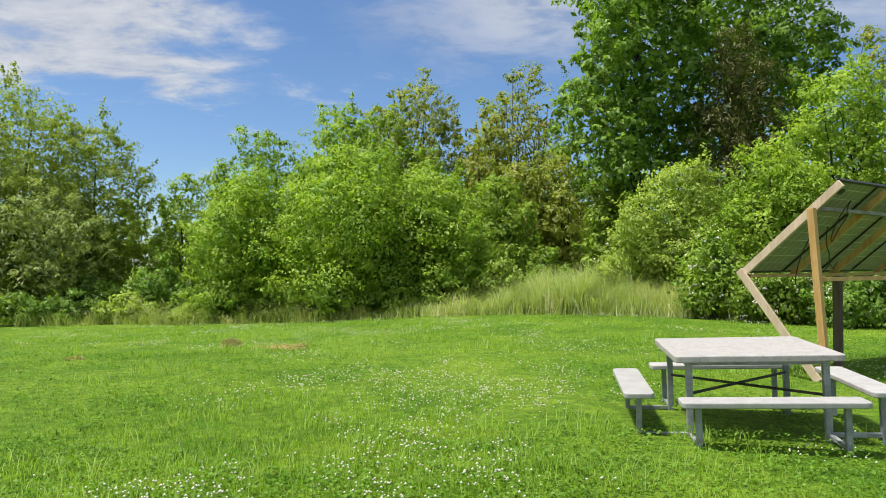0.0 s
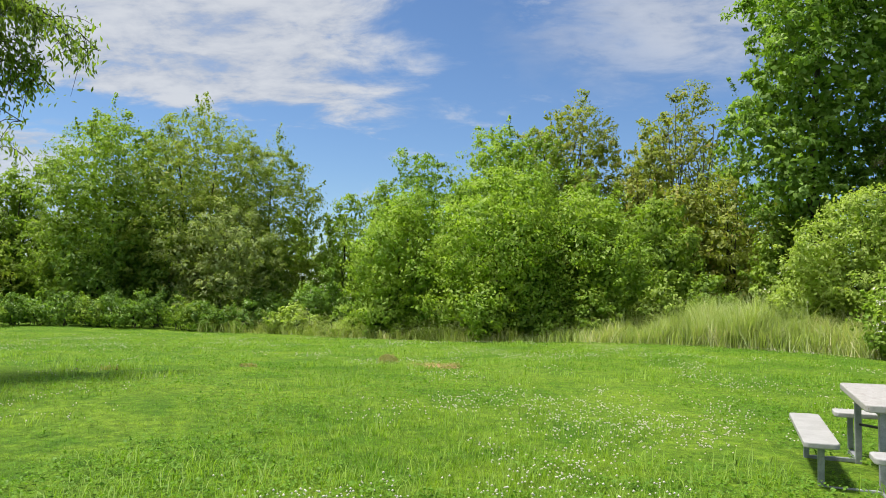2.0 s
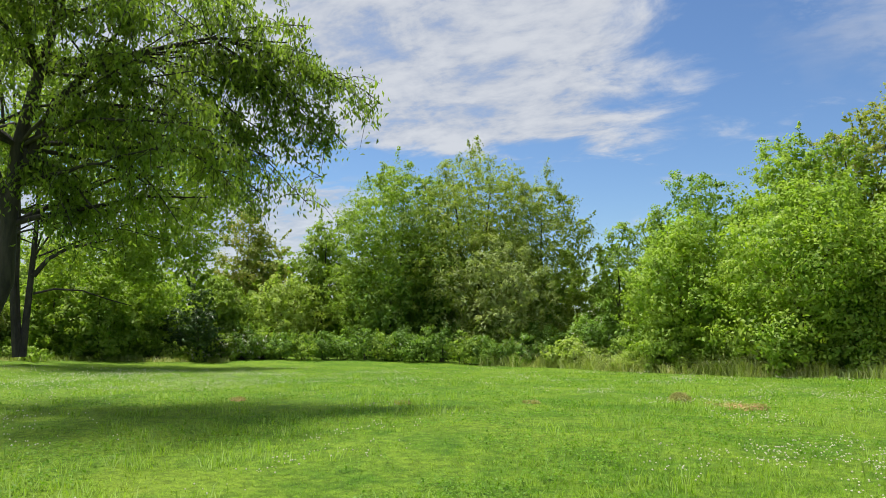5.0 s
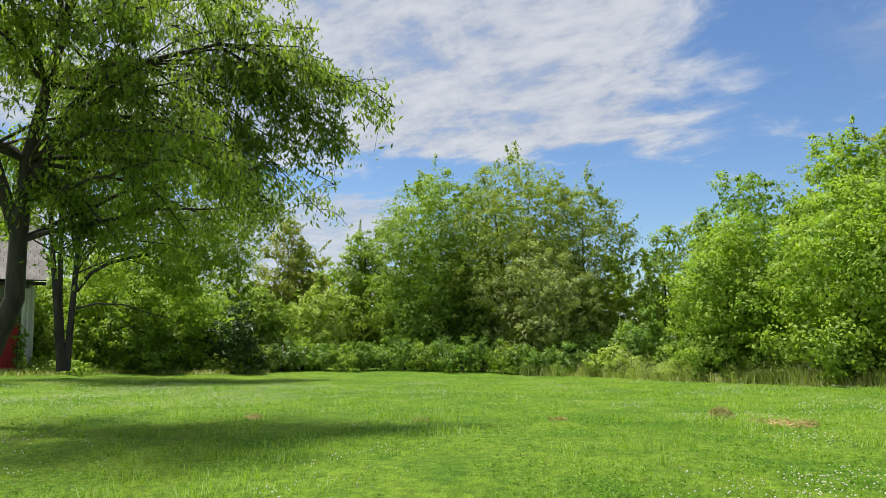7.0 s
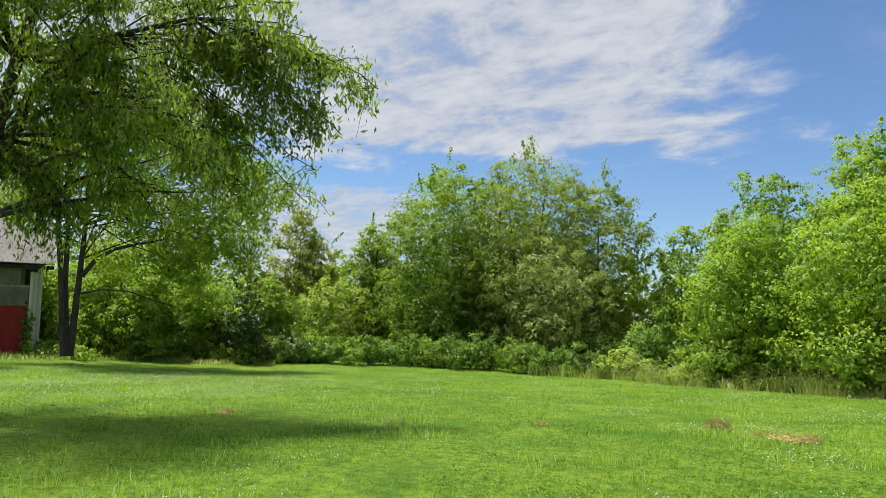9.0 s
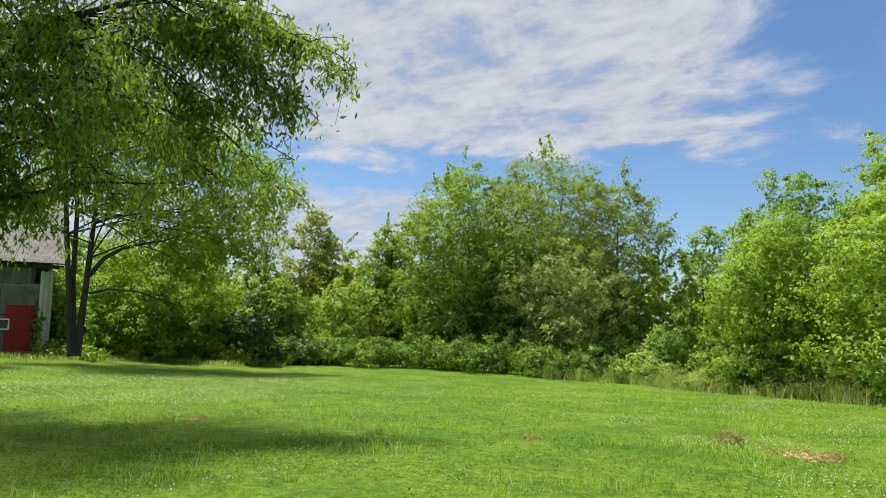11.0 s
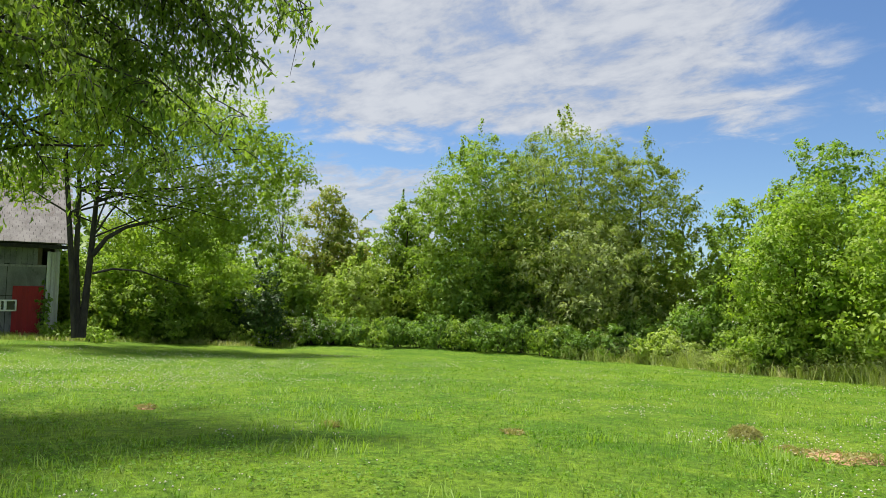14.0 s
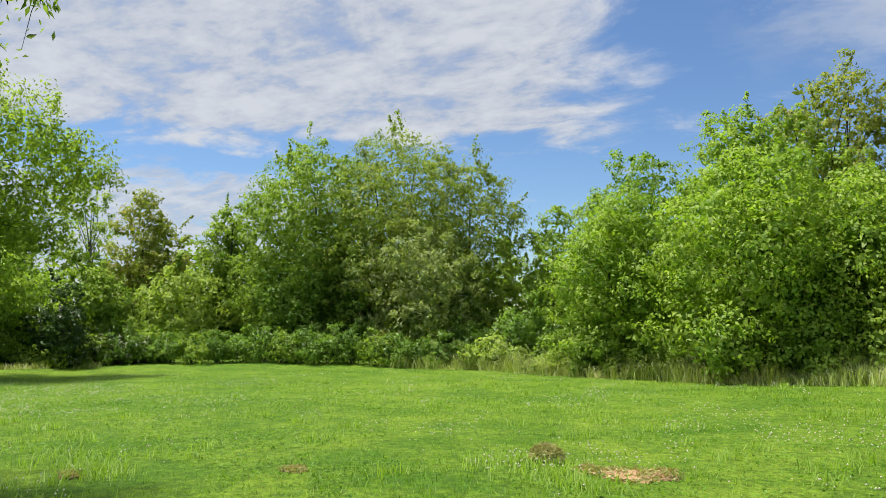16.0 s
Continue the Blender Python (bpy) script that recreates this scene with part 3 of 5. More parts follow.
bush(-23.1, 40.7, 2.9, 2.28, LEAF_MID, "green hedge bush with dense leaves", 141, group='bushes of the hedge', count=6000, flowers=0)
bush(-20.2, 41.2, 2.2, 1.86, LEAF_VINE, "dark glossy bramble thicket at the lawn's edge", 142, group='bushes of the hedge', count=6000, flowers=0)
bush(-15.6, 39.6, 3.4, 1.62, LEAF_DARK, "dark shrub with small white flowers", 143, count=6000, flowers=200)
bush(-16.4, 37.1, 1.4, 1.39, LEAF_PALE, "pale dry-looking low shrub", 144, count=4000)
bush(8.8, 23.4, 2.9, 1.02, LEAF_BRIGHT, "light green shrub with white blossom", 145, count=11000, size=0.11, flowers=400)
bush(10.4, 21.6, 2.1, 1.37, LEAF_MID, "green shrub with many white flowers", 146, count=12000, size=0.11, flowers=500)
bush(11.7, 19.8, 1.7, 1.25, LEAF_DARK, "shady green shrub with white flowers", 147, count=12000, size=0.11, flowers=450)
bush(7.1, 30.2, 3.4, 0.96, LEAF_PALE, "greyish shrub with faded flowers", 148, count=4000, flowers=150)
tree(-49.3, 22.3, 4.6, 2.30, 0.0, LEAF_BRIGHT, BARK, "leafy young tree in the shade behind the barn trees", 149, lobes=8, count=9000)
tree(-50.0, 25.8, 6.1, 2.64, 0.0, LEAF_PALE, BARK, "leafy young tree in the shade behind the barn trees", 150, lobes=8, count=9000)
tree(-47.8, 28.2, 5.1, 2.43, 0.0, LEAF_BRIGHT, BARK, "leafy young tree in the shade behind the barn trees", 151, lobes=8, count=9000)
tree(-45.0, 22.2, 2.8, 1.61, 0.0, LEAF_PALE, BARK, "leafy young tree in the shade behind the barn trees", 152, lobes=8, count=9000)
tree(-44.1, 24.4, 3.3, 1.81, 0.0, LEAF_BRIGHT, BARK, "leafy young tree in the shade behind the barn trees", 153, lobes=8, count=9000)
bush(-9.8, 33.2, 1.8, 1.31, LEAF_BRIGHT, "yellow-green leafy shrub under the trees", 154, count=6000, group='shrubs under the trees')
bush(-6.9, 32.9, 1.7, 1.30, LEAF_BRIGHT, "yellow-green leafy shrub under the trees", 155, count=6000, group='shrubs under the trees')
bush(-4.3, 31.5, 1.7, 1.25, LEAF_BRIGHT, "yellow-green leafy shrub under the trees", 156, count=6000, group='shrubs under the trees')
bush(-2.1, 30.9, 1.8, 1.35, LEAF_BRIGHT, "yellow-green leafy shrub under the trees", 157, count=6000, group='shrubs under the trees')
bush(0.4, 31.0, 2.0, 1.35, LEAF_BRIGHT, "yellow-green leafy shrub under the trees", 158, count=6000, group='shrubs under the trees')
bush(2.6, 30.9, 2.1, 1.34, LEAF_PALE, "pale green shrub under the trees", 159, count=6000, group='shrubs under the trees')
bush(4.9, 33.6, 2.8, 1.33, LEAF_MID, "green leafy shrub under the trees", 160, count=6000, group='shrubs under the trees')
bush(8.1, 27.9, 2.6, 1.21, LEAF_BRIGHT, "yellow-green leafy shrub under the trees", 161, count=6000, group='shrubs under the trees')
bush(-16.6, 40.8, 2.7, 1.45, LEAF_DARK, "dark green shaded shrub under the trees", 162, count=6000, group='shrubs under the trees')
bush(-13.5, 37.7, 1.4, 1.19, LEAF_MID, "green leafy shrub under the trees", 163, count=6000, group='shrubs under the trees')
tree(-40.4, 26.6, 5.6, 2.38, 0.0, LEAF_BRIGHT, BARK, "leafy green tree in the far hedgerow", 164, lobes=8, count=9000)
tree(-39.1, 23.5, 4.9, 1.93, 0.0, LEAF_MID, BARK, "leafy green tree in the far hedgerow", 165, lobes=8, count=9000)
tree(-41.9, 22.4, 5.2, 1.96, 0.0, LEAF_BRIGHT, BARK, "leafy green tree in the far hedgerow", 166, lobes=8, count=9000)
tree(-37.7, 30.7, 4.8, 1.81, 0.0, LEAF_MID, BARK, "leafy green tree in the far hedgerow", 167, lobes=8, count=9000)
tree(-42.6, 38.8, 8.7, 2.42, 0.0, LEAF_OLIVE, BARK, "leafy green tree in the far hedgerow", 168, lobes=8, count=9000)
tree(-39.9, 41.6, 8.4, 2.23, 0.0, LEAF_MID, BARK, "leafy green tree in the far hedgerow", 169, lobes=8, count=9000)
tree(-34.6, 40.9, 6.4, 1.88, 0.0, LEAF_BRIGHT, BARK, "leafy green tree in the far hedgerow", 170, lobes=8, count=9000)
tree(-46.6, 30.3, 7.6, 2.41, 0.0, LEAF_MID, BARK, "leafy green tree in the far hedgerow", 171, lobes=8, count=9000)
tree(-31.1, 39.9, 5.8, 3.16, -0.1, LEAF_DARK, BARK, "dark green young tree under the tall group", 172, lobes=8, count=9000)
tree(-28.2, 43.2, 6.4, 3.23, -0.1, LEAF_DARK, BARK, "dark green young tree under the tall group", 173, lobes=8, count=9000)
tree(-23.6, 45.9, 5.1, 2.80, -0.1, LEAF_DARK, BARK, "dark green young tree under the tall group", 174, lobes=8, count=9000)
tree(0.7, 53.0, 12.7, 2.95, 1.3, LEAF_OLIVE, BARK, "green tree standing back in the thicket", 175, lobes=9, count=9000, size=0.22)
tree(-8.7, 49.2, 10.6, 2.73, 1.1, LEAF_MID, BARK, "green tree standing back in the thicket", 176, lobes=9, count=9000, size=0.22)
tree(3.7, 54.9, 14.5, 2.40, 1.4, LEAF_OLIVE, BARK, "green tree standing back in the thicket", 177, lobes=9, count=9000, size=0.22)
tree(8.4, 49.3, 11.1, 2.74, 1.1, LEAF_MID, BARK, "green tree standing back in the thicket", 178, lobes=9, count=9000, size=0.22)
tree(-0.9, 45.0, 9.2, 2.50, 0.9, LEAF_MID, BARK, "green tree standing back in the thicket", 179, lobes=9, count=9000, size=0.22)
tree(4.9, 42.7, 8.0, 2.03, 0.8, LEAF_OLIVE, BARK, "green tree standing back in the thicket", 180, lobes=9, count=9000, size=0.22)
tree(9.3, 38.9, 6.4, 1.54, 0.6, LEAF_MID, BARK, "green tree standing back in the thicket", 181, lobes=9, count=9000, size=0.22)
tree(-16.3, 53.6, 10.1, 2.12, 1.0, LEAF_MID, BARK, "green tree standing back in the thicket", 182, lobes=9, count=9000, size=0.22)
tree(-3.3, 49.9, 12.6, 2.38, 1.3, LEAF_MID, BARK, "green tree standing back in the thicket", 183, lobes=9, count=9000, size=0.22)

# ---- the lawn's own growth ----
EDGE_TURN = (-60, -35, -20, -5, 6, 16.5, 25, 36, 46, 55, 64, 73, 95, 130)
EDGE_FAR = (20, 22, 25.5, 28.4, 30, 33.5, 40, 44, 46, 45.5, 44.5, 43.5, 42, 40)


def edge(turn):
    """How far the mown lawn reaches in that bearing (degrees to the left of the way ahead)."""
    return np.interp(turn, EDGE_TURN, EDGE_FAR)


def patchy(x, y, scale, seed):
    """Smooth noise from 0 to 1 over the plan."""
    rng = np.random.default_rng(seed)
    out = np.zeros_like(x)
    for i in range(7):
        a, k, ph = rng.uniform(0, 6.28), rng.uniform(0.5, 2.2) / scale, rng.uniform(0, 6.28)
        out += np.sin((x * math.cos(a) + y * math.sin(a)) * k * 6.28 + ph + 1.3 * np.sin((y * math.cos(a) - x * math.sin(a)) * k * 4 + ph))
    return 0.5 + out / 7


def scatter(rng, n, near=1.5, far=44.0, power=-0.3, turn=(-85, 108)):
    """Places over the lawn, thicker near the middle of it."""
    e = power + 1
    r = (near ** e + rng.random(n) * (far ** e - near ** e)) ** (1 / e)
    b = rng.uniform(turn[0], turn[1], n)
    x, y = -0.5 - r * np.sin(np.radians(b)), 2.2 + r * np.cos(np.radians(b))
    keep = np.hypot(x, y) < edge(np.degrees(np.arctan2(-x, y))) + rng.normal(0, 0.25, n)
    return x[keep], y[keep], r[keep]


def blades(name, rng, x, y, tall, wide, mat, lean=0.5, simple=False):
    n = len(x)
    a, bend = rng.uniform(0, 6.28, n), rng.uniform(0.1, 1.0, n) * lean
    foot = np.stack([x, y, ground(x, y) - 0.01], 1)
    side = np.stack([np.cos(a), np.sin(a), np.zeros(n)], 1) * (wide / 2)[:, None]
    b = a + rng.normal(1.57, 0.7, n)
    lean_way = np.stack([np.cos(b), np.sin(b), np.zeros(n)], 1)
    rise = np.cross(side, lean_way * bend[:, None] + np.array((0, 0, 1.0)))[:, 2]
    side *= np.where(rise < 0, -1.0, 1.0)[:, None]
    mid = foot + lean_way * (tall * bend * 0.35)[:, None] + np.array((0, 0, 1)) * (tall * 0.6)[:, None]
    top = foot + lean_way * (tall * bend)[:, None] + np.array((0, 0, 1)) * (tall * (1 - 0.3 * bend))[:, None]
    soft = np.cross(side, top - foot)
    soft /= np.linalg.norm(soft, axis=1)[:, None] + 1e-9
    soft = soft * 0.6 + np.array((0, 0, 0.8)) + rng.normal(0, 0.45, (n, 3))
    if simple:
        v = np.stack([foot - side, foot + side, top], 1).reshape(-1, 3)
        return bent_normals(mesh_of(name, v, np.arange(n * 3).reshape(-1, 3), mat, True), np.repeat(soft, 3, 0))
    v = np.stack([foot - side, foot + side, mid + side * 0.8, mid - side * 0.8, top], 1).reshape(-1, 3)
    k = np.arange(n)[:, None] * 5
    me = mesh_of(name, v, np.concatenate([k + [[0, 1, 2]], k + [[0, 2, 3]], k + [[3, 2, 4]]], 0), mat, True)
    return bent_normals(me, np.repeat(soft, 5, 0))


# bare or covered spots where no grass grows: x, y, radius
BARE = ((-4.11, 13.91, 0.2), (-3.04, 13.39, 0.34), (-3.45, 13.5, 0.2), (-2.72, 13.62, 0.22), (-8.03, 10.71, 0.13), (-6.15, 11.98, 0.14), (-11.3, 9.82, 0.2))


def off_bare(x, y):
    keep = np.ones(len(x), bool)
    for bx, by, br in BARE:
        keep &= np.hypot(x - bx, y - by) > br
    return keep


def lawn_growth():
    rng = np.random.default_rng(11)
    x, y, r = scatter(rng, 560000)
    bald = off_bare(x, y)
    x, y, r = x[bald], y[bald], r[bald]
    long = np.clip(patchy(x, y, 6.0, 3) * 1.2 + patchy(x, y, 1.7, 4) * 0.8 - 0.55, 0.05, 1.3)
    tall = (0.026 + 0.03 * long) * rng.uniform(0.6, 1.5, len(x)) * (1 + r * 0.008) * (1 - 0.5 * np.exp(-((x - 2.7) ** 2 + (y - 6.4) ** 2) / 2.2))
    wide = (0.0055 + 0.00045 * r) * rng.uniform(0.7, 1.4, len(x))
    tagged(new("lawn_grass", blades("lawn_grass", rng, x, y, tall, wide, GRASS_BLADE, 1.15, True)), "short bright green lawn grass", "grass", kind="stuff")
    # longer tufts that the mower bent over
    cx, cy, cr = scatter(rng, 1500, 2.2, 30.0, -0.2)
    keep = patchy(cx, cy, 8.0, 8) > 0.45
    cx, cy = np.repeat(cx[keep], 30), np.repeat(cy[keep], 30)
    cx, cy = cx + rng.normal(0, 0.1, len(cx)), cy + rng.normal(0, 0.1, len(cy))
    for tx, ty, wide in ((-3.6, 13.0, 0.3), (-3.9, 13.4, 0.3), (-4.4, 13.6, 0.3), (-3.2, 12.7, 0.25), (-8.1, 10.95, 0.25), (-7.8, 10.85, 0.22), (-8.5, 11.1, 0.25), (-6.6, 9.6, 0.3)):
        cx, cy = np.append(cx, rng.normal(tx, wide, 170)), np.append(cy, rng.normal(ty, wide * 0.7, 170))
    r = np.hypot(cx, cy)
    tagged(new("grass_tufts", blades("grass_tufts", rng, cx, cy, rng.uniform(0.07, 0.19, len(cx)), 0.0045 + 0.0005 * r, TUFT_BLADE, 1.1)), "longer light green grass tufts in the lawn", "grass", kind="stuff")
    # clover: low round leaves, then the white heads
    x, y, r = scatter(rng, 125000, 1.5, 26.0, -0.3)
    keep = patchy(x, y, 4.5, 21) + 0.35 * patchy(x, y, 1.2, 22) - 0.15 * np.exp(-((x - 2.7) ** 2 + (y - 6.4) ** 2) / 2.5) + 0.3 * np.exp(-((x - 2.6) ** 2 + (y - 4.9) ** 2) / 1.5) > 0.69
    keep &= off_bare(x, y)
    x, y, r = x[keep], y[keep], r[keep]
    spots = np.stack([x, y, ground(x, y) + rng.uniform(0.03, 0.08, len(x))], 1)
    v, f = leaf_arrays(rng, spots, np.tile((0, 0, 1.6), (len(x), 1)), 0.024 + 0.001 * r, 0.9, 0, 0.7)
    tagged(new("clover_leaves", mesh_of("clover_leaves", v, f, CLOVER)), "low dark green clover leaves in the lawn", "clover", kind="stuff")
    x, y, r = scatter(rng, 76000, 1.5, 36.0, 0.0)
    thick = patchy(x, y, 5.0, 31) * 0.8 + 0.5 * patchy(x, y, 1.4, 32)
    thick += 0.25 * np.exp(-((x - 1.2) ** 2 + (y - 9.5) ** 2) / 14) + 0.25 * np.exp(-((x + 1.6) ** 2 + (y - 5.0) ** 2) / 2.5)
    thick += 0.25 * np.exp(-((x + 2) ** 2 + (y - 19) ** 2) / 16) + 0.5 * np.exp(-((x + 17) ** 2 + (y - 11.5) ** 2) / 26) + 0.45 * np.exp(-((x + 23) ** 2 + (y - 17) ** 2) / 40) - 0.3 * np.exp(-((x - 2.7) ** 2 + (y - 6.4) ** 2) / 2) - 0.3 * np.exp(-((x + 7) ** 2 + (y - 9) ** 2) / 18)
    keep = thick > rng.uniform(0.74, 1.2, len(x))
    x, y, r = x[keep], y[keep], r[keep]
    c = np.stack([x, y, ground(x, y) + rng.uniform(0.05, 0.12, len(x))], 1)
    unit = np.array([(1, 0, 0), (-1, 0, 0), (0, 1, 0), (0, -1, 0), (0, 0, 0.9), (0, 0, -0.7)]) * 0.0092
    size = rng.uniform(0.7, 1.25, len(x)) * (1 + r * 0.024)
    v = (c[:, None] + unit[None] * size[:, None, None]).reshape(-1, 3)
    k = np.arange(len(x))[:, None] * 6
    f = np.concatenate([k + [q] for q in ((0, 2, 4), (2, 1, 4), (1, 3, 4), (3, 0, 4), (2, 0, 5), (1, 2, 5), (3, 1, 5), (0, 3, 5))], 0)
    tagged(new("clover_flowers", mesh_of("clover_flowers", v, f, BLOSSOM, True)), "small round white clover flowers scattered over the lawn", "clover", kind="stuff")


TUFT_BLADE = foliage("tuft_blade", (0.14, 0.25, 0.028), (0.28, 0.4, 0.07), through=0.4, clump=0.5)
CLOVER = foliage("clover_leaf", (0.085, 0.19, 0.016), (0.19, 0.335, 0.034), through=0.35, clump=0.8)
lawn_growth()


def tall_grass():
    """The unmown bank past the lawn's edge."""
    rng = np.random.default_rng(17)
    n = 40000
    b = rng.uniform(-30, 12, n)
    out = rng.uniform(0, 1, n) ** 1.2 * 3.4
    r = edge(b) + rng.normal(-0.15, 0.3, n) + out
    x, y = -r * np.sin(np.radians(b)), r * np.cos(np.radians(b))
    ridge = np.clip(0.95 + 0.8 * np.exp(-((b + 11) / 9.0) ** 2) - 0.05 * np.clip(b, 0, 10), 0.3, 1.9)
    tall = ridge * rng.uniform(0.55, 1.15, n) * (0.62 + 0.38 * np.clip(out / 1.2, 0, 1)) * (0.5 + 0.55 * patchy(x, y, 3.2, 5) + 0.45 * patchy(x, y, 1.1, 12))
    tagged(new("tall_grass", blades("tall_grass", rng, x, y, tall, rng.uniform(0.012, 0.028, n), TALL_GRASS, 1.15)), "tall seeding unmown grass in front of the thicket", "grass", kind="stuff")
    n = 15000
    b = rng.uniform(6, 31, n)
    r = edge(b) + rng.normal(-0.1, 0.35, n) + rng.uniform(0, 1, n) ** 1.5 * 3.0
    x, y = -r * np.sin(np.radians(b)), r * np.cos(np.radians(b))
    keep = patchy(x, y, 6.0, 6) + 0.35 * (b < 32) > 0.52
    x, y = x[keep], y[keep]
    tall = rng.uniform(0.15, 0.8, len(x)) * (0.6 + 0.8 * patchy(x, y, 4.0, 7))
    tagged(new("rough_grass", blades("rough_grass", rng, x, y, tall, rng.uniform(0.01, 0.022, len(x)), ROUGH_GRASS, 1.2)), "rough knee-high grass along the hedge", "grass", kind="stuff")
    n = 9000
    b = rng.uniform(50, 79, n)
    r = edge(b) - 1.4 + rng.uniform(0, 1, n) ** 1.2 * 3.2
    x, y = -r * np.sin(np.radians(b)), r * np.cos(np.radians(b))
    keep = (patchy(x, y, 5.0, 9) + 0.01 * (b - 50) > 0.4) & (np.hypot(x + 42, y - 14) > 1.2)
    x, y = x[keep], y[keep]
    tagged(new("bank_weeds", blades("bank_weeds", rng, x, y, rng.uniform(0.12, 0.42, len(x)), rng.uniform(0.015, 0.03, len(x)), ROUGH_GRASS, 1.2)), "low ragged weeds on the bank before the barn", "weeds", kind="stuff")


tall_grass()


def hedge():
    """Brambles that close the lawn's far edge, and the weeds beside them."""
    rng = np.random.default_rng(29)
    for i, b in enumerate(np.arange(27.5, 66.0, 1.55)):
        r = float(edge(b)) + 0.9 + rng.uniform(-0.3, 0.6)
        x, y = -r * math.sin(radians(b)), r * math.cos(radians(b))
        white = i in (14, 15, 16)
        bush(x, y, rng.uniform(1.3, 2.1) * (1.0 if b < 52 else 0.6), rng.uniform(1.2, 1.6), ((LEAF_VINE, LEAF_DARK, LEAF_VINE, LEAF_MID) if b < 52 else (LEAF_BRIGHT, LEAF_MID))[i % (4 if b < 52 else 2)], "dark bramble with small white flowers at the lawn's edge" if white else "low dark green bramble at the lawn's edge" if b < 52 else "low light green bramble at the lawn's edge", 300 + i, 2600, 0.13, 0.28, name="bramble", group="brambles along the lawn", flowers=260 if white else 0)
    for i, b in enumerate(np.arange(9.0, 28.0, 1.7)):
        r = float(edge(b)) + 0.8 + rng.uniform(-0.3, 0.5)
        x, y = -r * math.sin(radians(b)), r * math.cos(radians(b))
        bush(x, y, rng.uniform(0.7, 1.25), rng.uniform(0.8, 1.2), (LEAF_PALE, LEAF_SAGE, LEAF_SAGE)[i % 3], "low pale weedy shrub beside the lawn", 340 + i, 1700, 0.11, 0.25, name="weed_shrub", group="weeds along the lawn", slim=0.35)


hedge()


def far_woods():
    """The closed wood behind the front row of trees."""
    rng = np.random.default_rng(23)
    lobes = []
    for b in np.arange(-62, 84, 2.1):
        for row in (0, 1):
            r = (50 if b < -14 else 57) + row * 5 + rng.uniform(-2, 2)
            x, y = -r * math.sin(radians(b)), r * math.cos(radians(b))
            high = rng.uniform(4.6, 6.8) if row == 0 else rng.uniform(6.0, 8.2)
            g = float(ground(x, y))
            lobes.append((x, y, g + high * 0.22, 2.4, 2.4, high * 0.3))
            lobes.append((x + rng.normal(0, 0.8), y + rng.normal(0, 0.8), g + high * 0.68, 1.7, 1.7, high * 0.32))
    me = crown_mesh("far_woods", rng, lobes, 52000, 0.5, LEAF_MID, 0.8, 0.6, 0, 0.3)
    tagged(new("far_woods", me), "closed green wood behind the front trees", "woods", kind="stuff")


far_woods()


